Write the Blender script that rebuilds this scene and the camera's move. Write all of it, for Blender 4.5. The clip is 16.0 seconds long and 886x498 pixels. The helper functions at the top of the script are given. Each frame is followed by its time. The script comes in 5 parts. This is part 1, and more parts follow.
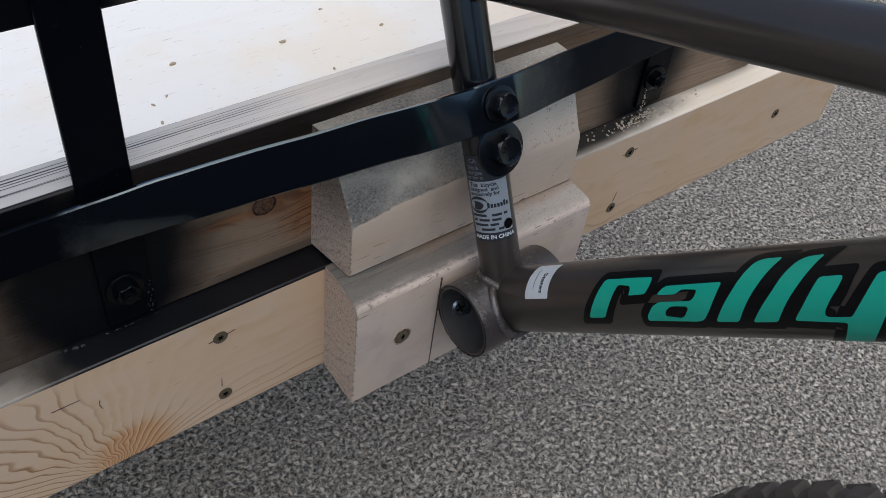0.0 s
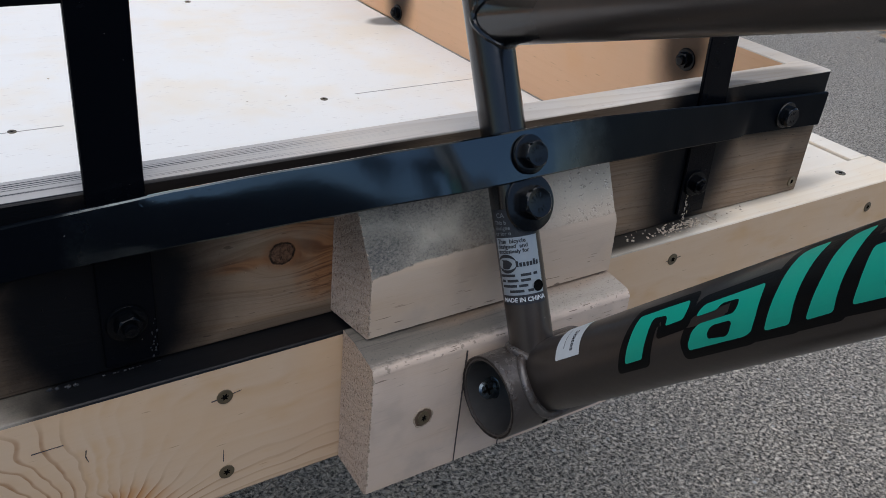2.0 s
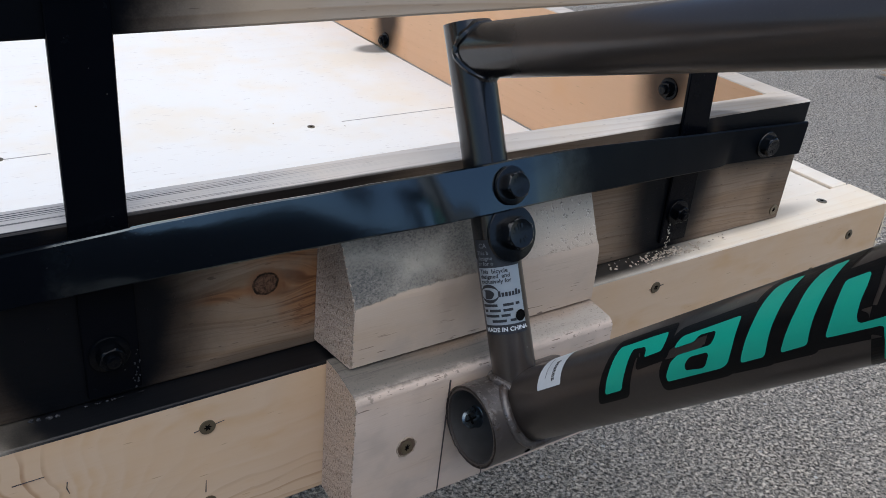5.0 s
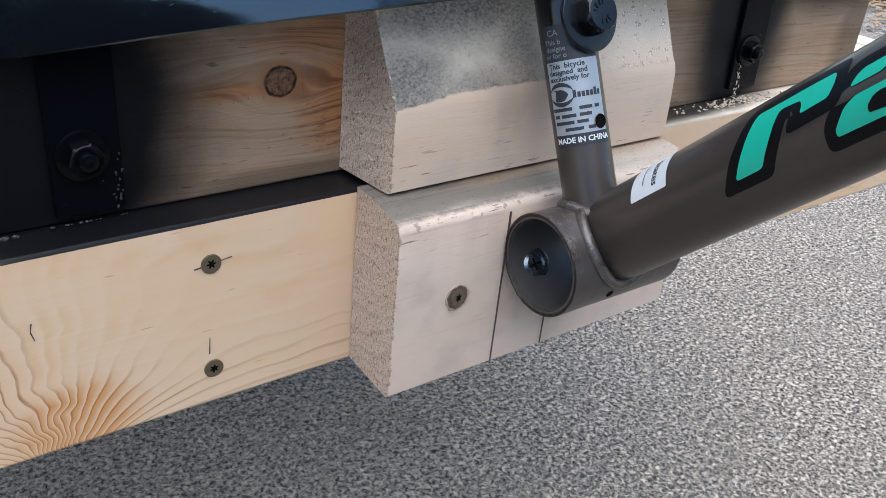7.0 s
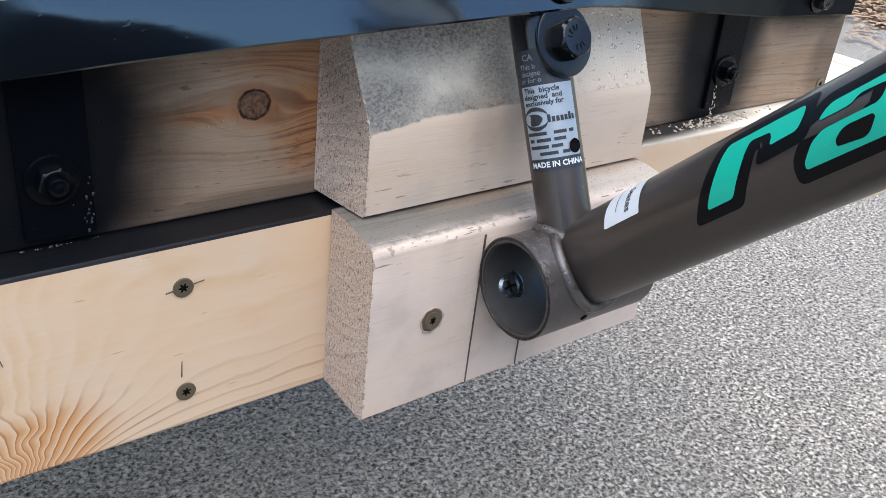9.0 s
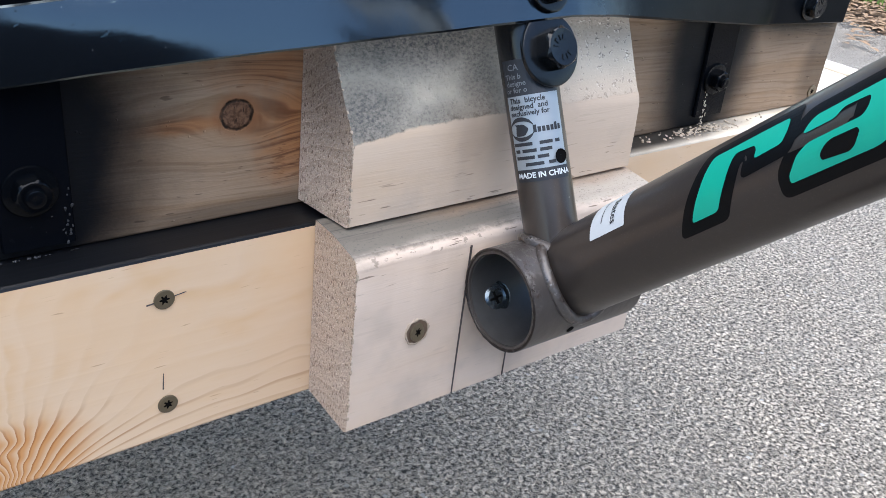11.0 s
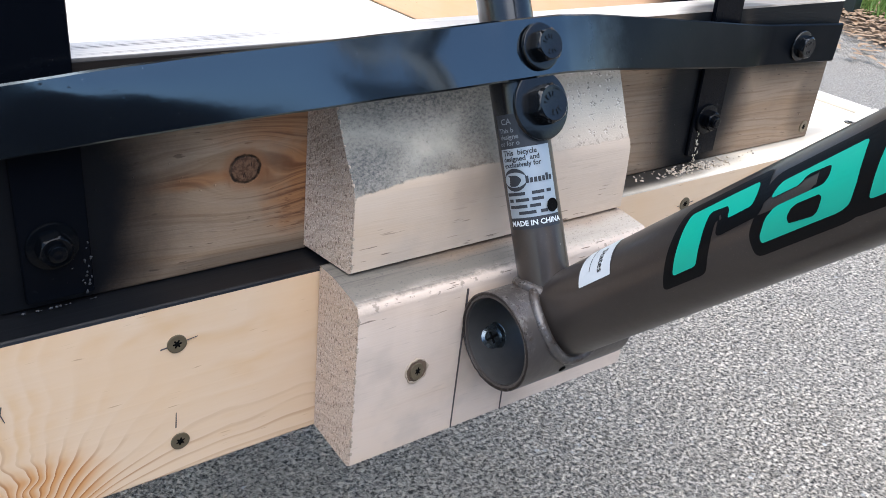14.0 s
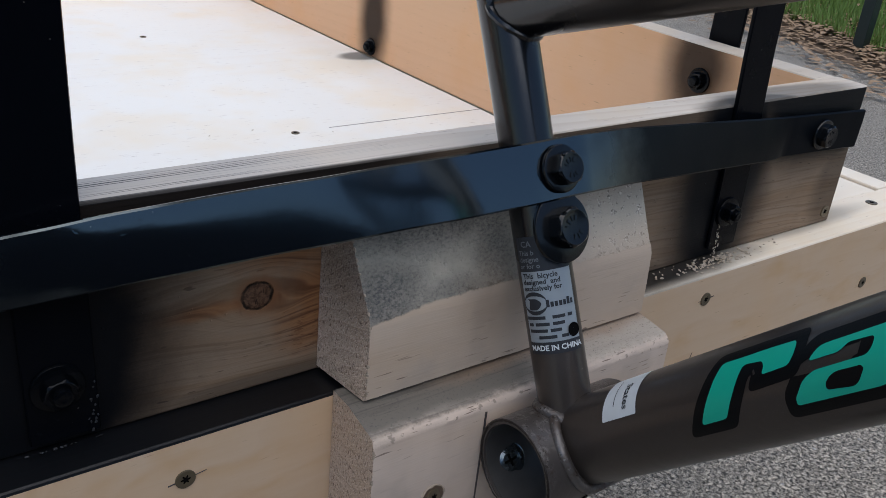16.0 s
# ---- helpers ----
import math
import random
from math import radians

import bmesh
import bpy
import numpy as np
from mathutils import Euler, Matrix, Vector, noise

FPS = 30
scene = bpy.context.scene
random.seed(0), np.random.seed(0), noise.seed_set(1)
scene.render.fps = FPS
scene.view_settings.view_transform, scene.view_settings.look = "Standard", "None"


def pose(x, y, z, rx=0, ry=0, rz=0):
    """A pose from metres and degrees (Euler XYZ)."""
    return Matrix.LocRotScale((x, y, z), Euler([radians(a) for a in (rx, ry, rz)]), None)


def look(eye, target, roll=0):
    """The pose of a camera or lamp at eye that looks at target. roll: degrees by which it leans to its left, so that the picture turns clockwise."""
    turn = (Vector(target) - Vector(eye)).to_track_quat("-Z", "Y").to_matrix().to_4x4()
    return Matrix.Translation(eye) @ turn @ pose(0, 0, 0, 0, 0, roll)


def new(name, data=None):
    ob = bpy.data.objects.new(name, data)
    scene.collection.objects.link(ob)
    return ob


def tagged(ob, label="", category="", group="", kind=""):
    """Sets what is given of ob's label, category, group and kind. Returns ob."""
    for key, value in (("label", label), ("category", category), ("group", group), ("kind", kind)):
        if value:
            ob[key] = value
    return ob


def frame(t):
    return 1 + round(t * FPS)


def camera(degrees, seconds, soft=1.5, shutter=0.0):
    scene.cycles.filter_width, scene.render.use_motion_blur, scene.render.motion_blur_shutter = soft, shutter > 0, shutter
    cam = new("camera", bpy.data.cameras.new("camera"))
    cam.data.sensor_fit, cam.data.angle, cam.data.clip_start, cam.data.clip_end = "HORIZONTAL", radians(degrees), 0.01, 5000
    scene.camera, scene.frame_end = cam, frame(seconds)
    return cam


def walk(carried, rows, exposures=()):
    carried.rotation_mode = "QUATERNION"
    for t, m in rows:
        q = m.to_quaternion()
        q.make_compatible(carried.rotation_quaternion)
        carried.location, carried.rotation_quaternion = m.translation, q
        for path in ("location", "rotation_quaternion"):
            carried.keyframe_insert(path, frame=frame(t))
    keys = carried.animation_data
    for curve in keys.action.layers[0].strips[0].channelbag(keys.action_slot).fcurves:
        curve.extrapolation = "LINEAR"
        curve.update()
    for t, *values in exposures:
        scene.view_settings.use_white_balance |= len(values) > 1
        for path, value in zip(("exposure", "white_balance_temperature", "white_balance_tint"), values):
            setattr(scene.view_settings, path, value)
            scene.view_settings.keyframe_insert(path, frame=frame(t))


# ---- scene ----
cam = camera(52.4, 16.0, soft=0.5)
PATH = [
    (0, (-0.249, -0.386, 0.872), (0.728, 0.667, -0.52), 8.5),
    (0.1, (-0.2575, -0.3957, 0.8415), (1.0045, 0.9971, -0.7038), 8.59),
    (0.2, (-0.2610, -0.4089, 0.8159), (1.2249, 1.2548, -0.7915), 8.40),
    (0.3, (-0.2634, -0.4234, 0.7936), (1.3461, 1.3844, -0.7942), 8.42),
    (0.4, (-0.2644, -0.4316, 0.7842), (1.2747, 1.3408, -0.7241), 8.15),
    (0.5, (-0.257, -0.441, 0.78), (0.818, 0.85, -0.305), 7.4),
    (0.7, (-0.2427, -0.4523, 0.7749), (1.2787, 1.4168, -0.7652), 7.07),
    (1, (-0.251, -0.458, 0.785), (0.735, 0.957, -0.227), 3.9),
    (1.5, (-0.25, -0.447, 0.765), (0.76, 0.971, -0.218), 5.3),
    (2, (-0.25, -0.443, 0.755), (0.778, 0.966, -0.224), 6.0),
    (2.5, (-0.249, -0.45, 0.759), (0.775, 0.963, -0.217), 5.9),
    (3, (-0.249, -0.453, 0.761), (0.773, 0.965, -0.211), 5.9),
    (3.5, (-0.249, -0.453, 0.772), (0.772, 0.968, -0.197), 5.9),
    (3.7, (-0.2465, -0.4509, 0.7747), (0.9125, 1.1582, -0.3153), 5.88),
    (5.8, (-0.2486, -0.4425, 0.7209), (1.1401, 1.3884, -0.4862), 6.09),
    (6, (-0.251, -0.428, 0.678), (0.821, 0.972, -0.266), 6.1),
    (6.2, (-0.2532, -0.4116, 0.6428), (1.0678, 1.3054, -0.5208), 5.99),
    (6.5, (-0.248, -0.39, 0.614), (0.837, 0.996, -0.335), 5.8),
    (7, (-0.243, -0.379, 0.607), (0.86, 0.997, -0.336), 5.9),
    (7.5, (-0.239, -0.376, 0.608), (0.881, 0.99, -0.33), 6.2),
    (8, (-0.24, -0.376, 0.608), (0.889, 0.986, -0.325), 6.4),
    (8.5, (-0.236, -0.377, 0.612), (0.896, 0.984, -0.319), 6.5),
    (9, (-0.237, -0.377, 0.616), (0.899, 0.981, -0.314), 6.7),
    (11.5, (-0.227, -0.376, 0.62), (0.917, 0.981, -0.302), 6.9),
    (12, (-0.228, -0.378, 0.624), (0.919, 0.977, -0.297), 7.0),
    (12.5, (-0.23, -0.381, 0.631), (0.912, 0.978, -0.289), 6.9),
    (13, (-0.231, -0.386, 0.637), (0.906, 0.984, -0.275), 6.8),
    (13.5, (-0.231, -0.388, 0.642), (0.898, 0.988, -0.271), 6.5),
    (14, (-0.233, -0.39, 0.648), (0.894, 0.992, -0.258), 6.3),
    (14.5, (-0.23, -0.391, 0.656), (0.895, 0.997, -0.244), 6.2),
    (15, (-0.229, -0.394, 0.673), (0.898, 1.0, -0.215), 6.1),
    (15.5, (-0.231, -0.39, 0.687), (0.894, 1.016, -0.183), 6.0),
    (15.8, (-0.2198, -0.3763, 0.6919), (1.2464, 1.4663, -0.4320), 5.88),
    (16, (-0.218, -0.354, 0.689), (0.905, 1.061, -0.169), 6.0),
]
walk(cam, [(t, look(eye, target, roll)) for t, eye, target, roll in PATH], exposures=[(0,-0.28,6380,10),(0.3,-0.47,6340,10),(0.7,-0.41,6340,10),(3.7,-0.35,6300,10),(5.8,-0.12,6260,10),(6.05,-0.08,6260,10),(6.25,0.13,6400,10),(6.5,0.29,6380,10),(7.1,0.87,6330,10),(7.6,0.99,6310,10),(9.0,1.00,6290,10),(14.0,0.98,6240,10),(15.0,0.52,6270,10),(15.5,-0.18,6290,10),(16,-0.38,6290,10)])

# ---- light ----
SUN_EL, SUN_AZ = 72.0, 205.0
world = bpy.data.worlds.new("overcast_sky")
scene.world = world
world.use_nodes = True
wn = world.node_tree
wn.nodes.clear()
w_out = wn.nodes.new("ShaderNodeOutputWorld")
w_bg = wn.nodes.new("ShaderNodeBackground")
w_hsv = wn.nodes.new("ShaderNodeHueSaturation")
w_sky = wn.nodes.new("ShaderNodeTexSky")
w_sky.sky_type, w_sky.sun_disc = "NISHITA", False
w_sky.sun_elevation, w_sky.sun_rotation = radians(SUN_EL), radians(SUN_AZ)
w_sky.air_density, w_sky.dust_density, w_sky.ozone_density = 1.0, 1.2, 1.0
w_hsv.inputs["Saturation"].default_value = 1.12
w_bg.inputs["Strength"].default_value = 0.15
wn.links.new(w_sky.outputs[0], w_hsv.inputs["Color"])
wn.links.new(w_hsv.outputs[0], w_bg.inputs["Color"])
wn.links.new(w_bg.outputs[0], w_out.inputs["Surface"])
sun = new("sun", bpy.data.lights.new("sun", "SUN"))
sun.data.energy, sun.data.angle, sun.data.color = 2.8, radians(88), (1.0, 0.965, 0.92)
az, el = radians(SUN_AZ), radians(SUN_EL)
sun.matrix_world = look((0, 0, 5), Vector((0, 0, 5)) - Vector((math.sin(az) * math.cos(el), math.cos(az) * math.cos(el), math.sin(el))))


# ---- materials ----
class Nodes:
    """Short hand for building one node material."""

    def __init__(self, name):
        self.mat = bpy.data.materials.new(name)
        self.mat.use_nodes = True
        self.t = self.mat.node_tree
        self.t.nodes.clear()
        self.out = self.t.nodes.new("ShaderNodeOutputMaterial")
        self.bsdf = self.t.nodes.new("ShaderNodeBsdfPrincipled")
        self.t.links.new(self.bsdf.outputs[0], self.out.inputs["Surface"])
        self.pos = self.t.nodes.new("ShaderNodeNewGeometry").outputs["Position"]

    def put(self, socket, value):
        if isinstance(value, bpy.types.NodeSocket):
            self.t.links.new(value, socket)
        else:
            socket.default_value = value

    def math(self, op, a, b=0.0, c=0.0, clamp=False):
        n = self.t.nodes.new("ShaderNodeMath")
        n.operation, n.use_clamp = op, clamp
        for i, v in enumerate((a, b, c)):
            self.put(n.inputs[i], v)
        return n.outputs[0]

    def vec(self, op, a, b=(0, 0, 0), out="Vector"):
        n = self.t.nodes.new("ShaderNodeVectorMath")
        n.operation = op
        self.put(n.inputs[0], a)
        self.put(n.inputs[1], b)
        return n.outputs[out]

    def noise(self, v, scale, detail=3.0, rough=0.55, distortion=0.0, out="Fac"):
        n = self.t.nodes.new("ShaderNodeTexNoise")
        self.put(n.inputs["Vector"], v)
        n.inputs["Scale"].default_value, n.inputs["Detail"].default_value = scale, detail
        n.inputs["Roughness"].default_value, n.inputs["Distortion"].default_value = rough, distortion
        return n.outputs[out]

    def ramp(self, fac, *stops):
        n = self.t.nodes.new("ShaderNodeValToRGB")
        self.put(n.inputs[0], fac)
        e = n.color_ramp.elements
        while len(e) < len(stops):
            e.new(0.5)
        for s, (p, c) in zip(e, stops):
            s.position = p
            s.color = (c, c, c, 1) if isinstance(c, (int, float)) else (*c, 1)
        return n.outputs[0]

    def smooth(self, v, lo, hi):
        n = self.t.nodes.new("ShaderNodeMapRange")
        n.interpolation_type = "SMOOTHSTEP"
        self.put(n.inputs[0], v)
        n.inputs[1].default_value, n.inputs[2].default_value = lo, hi
        return n.outputs[0]

    def mix(self, fac, a, b, mode="MIX"):
        n = self.t.nodes.new("ShaderNodeMix")
        n.data_type, n.blend_type = "RGBA", mode
        self.put(n.inputs[0], fac)
        for i, v in ((6, a), (7, b)):
            self.put(n.inputs[i], v if isinstance(v, bpy.types.NodeSocket) else (*v, 1))
        return n.outputs[2]

    def fmix(self, fac, a, b):
        n = self.t.nodes.new("ShaderNodeMix")
        self.put(n.inputs[0], fac)
        self.put(n.inputs[2], a)
        self.put(n.inputs[3], b)
        return n.outputs[0]

    def bump(self, height, strength=0.3, distance=0.001, normal=None):
        n = self.t.nodes.new("ShaderNodeBump")
        self.put(n.inputs["Height"], height)
        n.inputs["Strength"].default_value, n.inputs["Distance"].default_value = strength, distance
        if normal:
            self.put(n.inputs["Normal"], normal)
        return n.outputs[0]

    def spray(self, clouds, edge=0.25):
        """Overspray: how thickly black paint lies, from soft-edged clouds (centre, radii, strength)."""
        total = None
        wob = self.noise(self.pos, 38.0, 4.0)
        dots = self.noise(self.pos, 900.0, 2.0)
        for c, r, k in clouds:
            d = self.vec("LENGTH", self.vec("DIVIDE", self.vec("SUBTRACT", self.pos, c), r), out="Value")
            d = self.math("ADD", d, self.math("MULTIPLY", self.math("SUBTRACT", wob, 0.5), 0.22))
            d = self.math("ADD", d, self.math("MULTIPLY", self.math("SUBTRACT", dots, 0.5), 0.06))
            m = self.math("MULTIPLY", self.smooth(d, 1.0 + edge, 1.0 - edge), k)
            total = m if total is None else self.math("MAXIMUM", total, m)
        return total

    def done(self, color=None, rough=None, normal=None, metal=None, **other):
        for key, v in (("Base Color", color), ("Roughness", rough), ("Normal", normal), ("Metallic", metal)):
            if v is not None:
                self.put(self.bsdf.inputs[key], (*v, 1) if key == "Base Color" and isinstance(v, tuple) else v)
        for key, v in other.items():
            self.put(self.bsdf.inputs[key.replace("_", " ")], v)
        return self.mat


BLACK = (0.0024, 0.0031, 0.0046)


def wood(name, along="x", light=(0.62, 0.50, 0.39), dark=(0.50, 0.35, 0.23), clouds=(), ring=42.0, seed=0.0, contrast=0.6, centre=0.16, edge=0.25, rough_face=0.0, knee=None, streaks=None, sheen=0.09):
    """Softwood: growth rings round a pith that wanders, fine fibres and black overspray."""
    n = Nodes(name)
    squash = {"x": (0.10, 1, 1), "y": (1, 0.10, 1), "z": (1, 1, 0.10)}[along]
    p = n.vec("ADD", n.vec("MULTIPLY", n.pos, squash), (seed, seed * 0.7, seed * 1.3))
    drift = n.noise(p, 7.0, 2.0, out="Color")
    p2 = n.vec("ADD", p, n.vec("MULTIPLY", n.vec("SUBTRACT", drift, (0.5, 0.5, 0.5)), (0.10, 0.10, 0.10)))
    w = n.t.nodes.new("ShaderNodeTexWave")
    w.wave_type, w.rings_direction, w.wave_profile = "RINGS", along.upper(), "SAW"
    off = {"x": (0, centre, centre * 0.4), "y": (centre, 0, centre * 0.4), "z": (centre, centre, 0)}[along]
    n.put(w.inputs["Vector"], n.vec("ADD", p2, off))
    w.inputs["Scale"].default_value, w.inputs["Distortion"].default_value = ring, 0.6
    w.inputs["Detail"].default_value, w.inputs["Detail Scale"].default_value = 2.0, 1.5
    rings = n.ramp(w.outputs["Fac"], (0.0, 0.0), (0.55, 0.22), (0.9, 1.0), (1.0, 0.1))
    fib = n.noise(n.vec("MULTIPLY", n.pos, {"x": (14, 420, 420), "y": (420, 14, 420), "z": (420, 420, 14)}[along]), 1.0, 3.0)
    patch = n.noise(n.pos, 9.0, 3.0)
    fac = n.math("MULTIPLY", n.math("MULTIPLY", rings, contrast), n.smooth(n.noise(p, 5.0, 1.0), 0.25, 0.75))
    col = n.mix(fac, light, dark)
    col = n.mix(n.math("MULTIPLY", n.smooth(fib, 0.45, 0.8), 0.11), col, dark)
    warm = (light[0] * 1.0, light[1] * 0.87, light[2] * 0.68)
    col = n.mix(n.math("MULTIPLY", n.smooth(patch, 0.42, 0.72), 0.45), col, warm)
    flecks = n.noise(n.vec("MULTIPLY", n.pos, {"x": (60, 700, 700), "y": (700, 60, 700), "z": (700, 700, 60)}[along]), 1.0, 1.0)
    col = n.mix(n.math("MULTIPLY", n.smooth(flecks, 0.70, 0.78), 0.45), col, (dark[0] * 0.45, dark[1] * 0.4, dark[2] * 0.4))
    if streaks:
        # dark latewood lines standing out of a planed edge, in one stretch of the board
        x0, x1, k = streaks
        sx = n.t.nodes.new("ShaderNodeSeparateXYZ")
        n.put(sx.inputs[0], n.pos)
        st = n.noise(n.vec("MULTIPLY", n.pos, (3.0, 620, 40)), 1.0, 2.0, 0.6)
        fade = n.smooth(n.math("ADD", sx.outputs[0], n.math("MULTIPLY", n.math("SUBTRACT", patch, 0.5), 0.2)), x1, x0)
        col = n.mix(n.math("MULTIPLY", fade, 0.55), col, (0.36, 0.37, 0.38))
        col = n.mix(n.math("MULTIPLY", n.math("MULTIPLY", n.smooth(st, 0.54, 0.60), fade), k), col, (0.03, 0.032, 0.036))
    if knee:
        # flat-sawn figure: growth lines fan out of a burl on the board's lower edge and bend to run along it
        xk, zk = knee
        sep = n.t.nodes.new("ShaderNodeSeparateXYZ")
        n.put(sep.inputs[0], n.pos)
        x, z = sep.outputs[0], sep.outputs[2]
        slow = n.math("SUBTRACT", n.noise(n.vec("MULTIPLY", n.pos, (0.5, 0, 1)), 13.0, 1.0, 0.4), 0.5)
        ripple = n.math("SUBTRACT", n.noise(n.vec("MULTIPLY", n.pos, (0.6, 0, 1)), 75.0, 1.0, 0.4), 0.5)
        tight = n.math("MULTIPLY", n.smooth(x, xk + 0.035, xk - 0.005), n.smooth(z, 0.395, 0.325))
        off = n.math("ADD", n.math("SUBTRACT", x, xk), n.math("MULTIPLY", n.math("MULTIPLY", ripple, tight), 0.013))
        east = n.math("SUBTRACT", 1.0, n.math("EXPONENT", n.math("DIVIDE", n.math("MAXIMUM", off, 0.0), -0.056)))
        west = n.math("SUBTRACT", 1.0, n.math("EXPONENT", n.math("DIVIDE", n.math("MINIMUM", off, 0.0), 0.070)))
        reach = n.math("SUBTRACT", n.math("MULTIPLY", east, 0.105), n.math("MULTIPLY", west, 0.115))
        height = n.math("ADD", n.math("SUBTRACT", z, zk), n.math("ADD", n.math("MULTIPLY", slow, 0.022), n.math("MULTIPLY", n.math("MAXIMUM", off, 0.0), 0.05)))
        meander = n.math("SUBTRACT", n.noise(n.vec("MULTIPLY", n.pos, (0.6, 0, 1)), 30.0, 1.0, 0.4), 0.5)
        angle = n.math("ADD", n.math("ARCTAN2", height, reach), n.math("MULTIPLY", n.math("MULTIPLY", meander, n.smooth(height, 0.02, 0.07)), 0.26))
        turns = n.math("ADD", n.math("DIVIDE", n.math("MINIMUM", angle, 0.62), 0.074), n.math("DIVIDE", n.math("MAXIMUM", n.math("SUBTRACT", angle, 0.62), 0.0), 0.135))
        turns = n.math("ADD", turns, n.math("DIVIDE", n.math("MAXIMUM", n.math("SUBTRACT", angle, 2.0), 0.0), 0.17))
        saw = n.math("FRACT", turns)
        line = n.math("MULTIPLY", n.smooth(saw, 0.66, 0.90), n.smooth(saw, 1.0, 0.94))
        broad = n.math("MULTIPLY", n.smooth(saw, 0.0, 0.70), n.smooth(saw, 1.0, 0.74))
        low = n.smooth(angle, 0.66, 0.50)
        left = n.math("MULTIPLY", n.smooth(angle, 1.62, 1.95), n.smooth(z, 0.404, 0.380))
        vary = n.smooth(n.noise(n.vec("MULTIPLY", n.pos, (12, 0, 60)), 1.0, 2.0), 0.25, 0.65)
        close = n.smooth(off, 0.085, 0.020)
        core = n.math("MULTIPLY", n.smooth(z, 0.342, 0.318), close)
        strength = n.math("ADD", n.math("MULTIPLY", low, n.fmix(close, 0.42, 0.75)), n.math("ADD", n.math("MULTIPLY", left, 0.85), n.math("MULTIPLY", core, 0.5)), clamp=True)
        stain = n.smooth(n.noise(n.vec("MULTIPLY", n.pos, (14, 0, 30)), 1.0, 3.0), 0.48, 0.66)
        col = n.mix(n.math("MULTIPLY", n.math("MULTIPLY", broad, n.math("MULTIPLY_ADD", stain, 0.8, 0.2)), n.fmix(strength, 0.55, 0.30)), col, (0.575, 0.365, 0.185))
        col = n.mix(n.math("MULTIPLY", n.math("MULTIPLY", line, n.math("MAXIMUM", vary, n.math("MULTIPLY", close, 0.7))), n.math("ADD", strength, 0.03)), col, (0.34, 0.18, 0.085))
        spot = n.vec("DIVIDE", n.vec("SUBTRACT", n.pos, (xk + 0.008, 0.0, 0.299)), (0.034, 1.0, 0.030))
        d = n.math("ADD", n.vec("LENGTH", spot, out="Value"), n.math("MULTIPLY", ripple, 0.5))
        burl = n.smooth(d, 1.15, 0.45)
        col = n.mix(n.math("MULTIPLY", n.math("MULTIPLY", n.smooth(saw, -0.25, 0.80), burl), 0.90), col, (0.52, 0.245, 0.082))
        col = n.mix(n.math("MULTIPLY", n.math("MULTIPLY", n.smooth(saw, 0.74, 0.95), burl), 0.70), col, (0.27, 0.105, 0.035))
    rough = 0.74
    n.bsdf.inputs["Specular IOR Level"].default_value = 0.14
    h = n.math("ADD", n.math("MULTIPLY", fib, 0.6), n.math("MULTIPLY", rings, 0.25))
    if rough_face:
        grit = n.noise(n.vec("MULTIPLY", n.pos, (1, 1, 0.55)), 760.0, 3.0, 0.65)
        h = n.math("ADD", h, n.math("MULTIPLY", grit, rough_face))
        col = n.mix(n.math("MULTIPLY", n.smooth(grit, 0.47, 0.34), 0.80), col, (dark[0] * 0.42, dark[1] * 0.38, dark[2] * 0.36))
        pale = n.noise(n.pos, 1100.0, 2.0)
        col = n.mix(n.math("MULTIPLY", n.smooth(pale, 0.54, 0.66), 0.8), col, (0.80, 0.68, 0.58))
    if clouds:
        s = n.spray(clouds, edge)
        col = n.mix(s, col, BLACK)
        rough = n.fmix(s, 0.74, 0.38)
        n.put(n.bsdf.inputs["Specular IOR Level"], n.fmix(s, 0.14, sheen))
    return n.done(col, rough, n.bump(h, 0.9 if rough_face else 0.2, 0.0024 if rough_face else 0.0005))


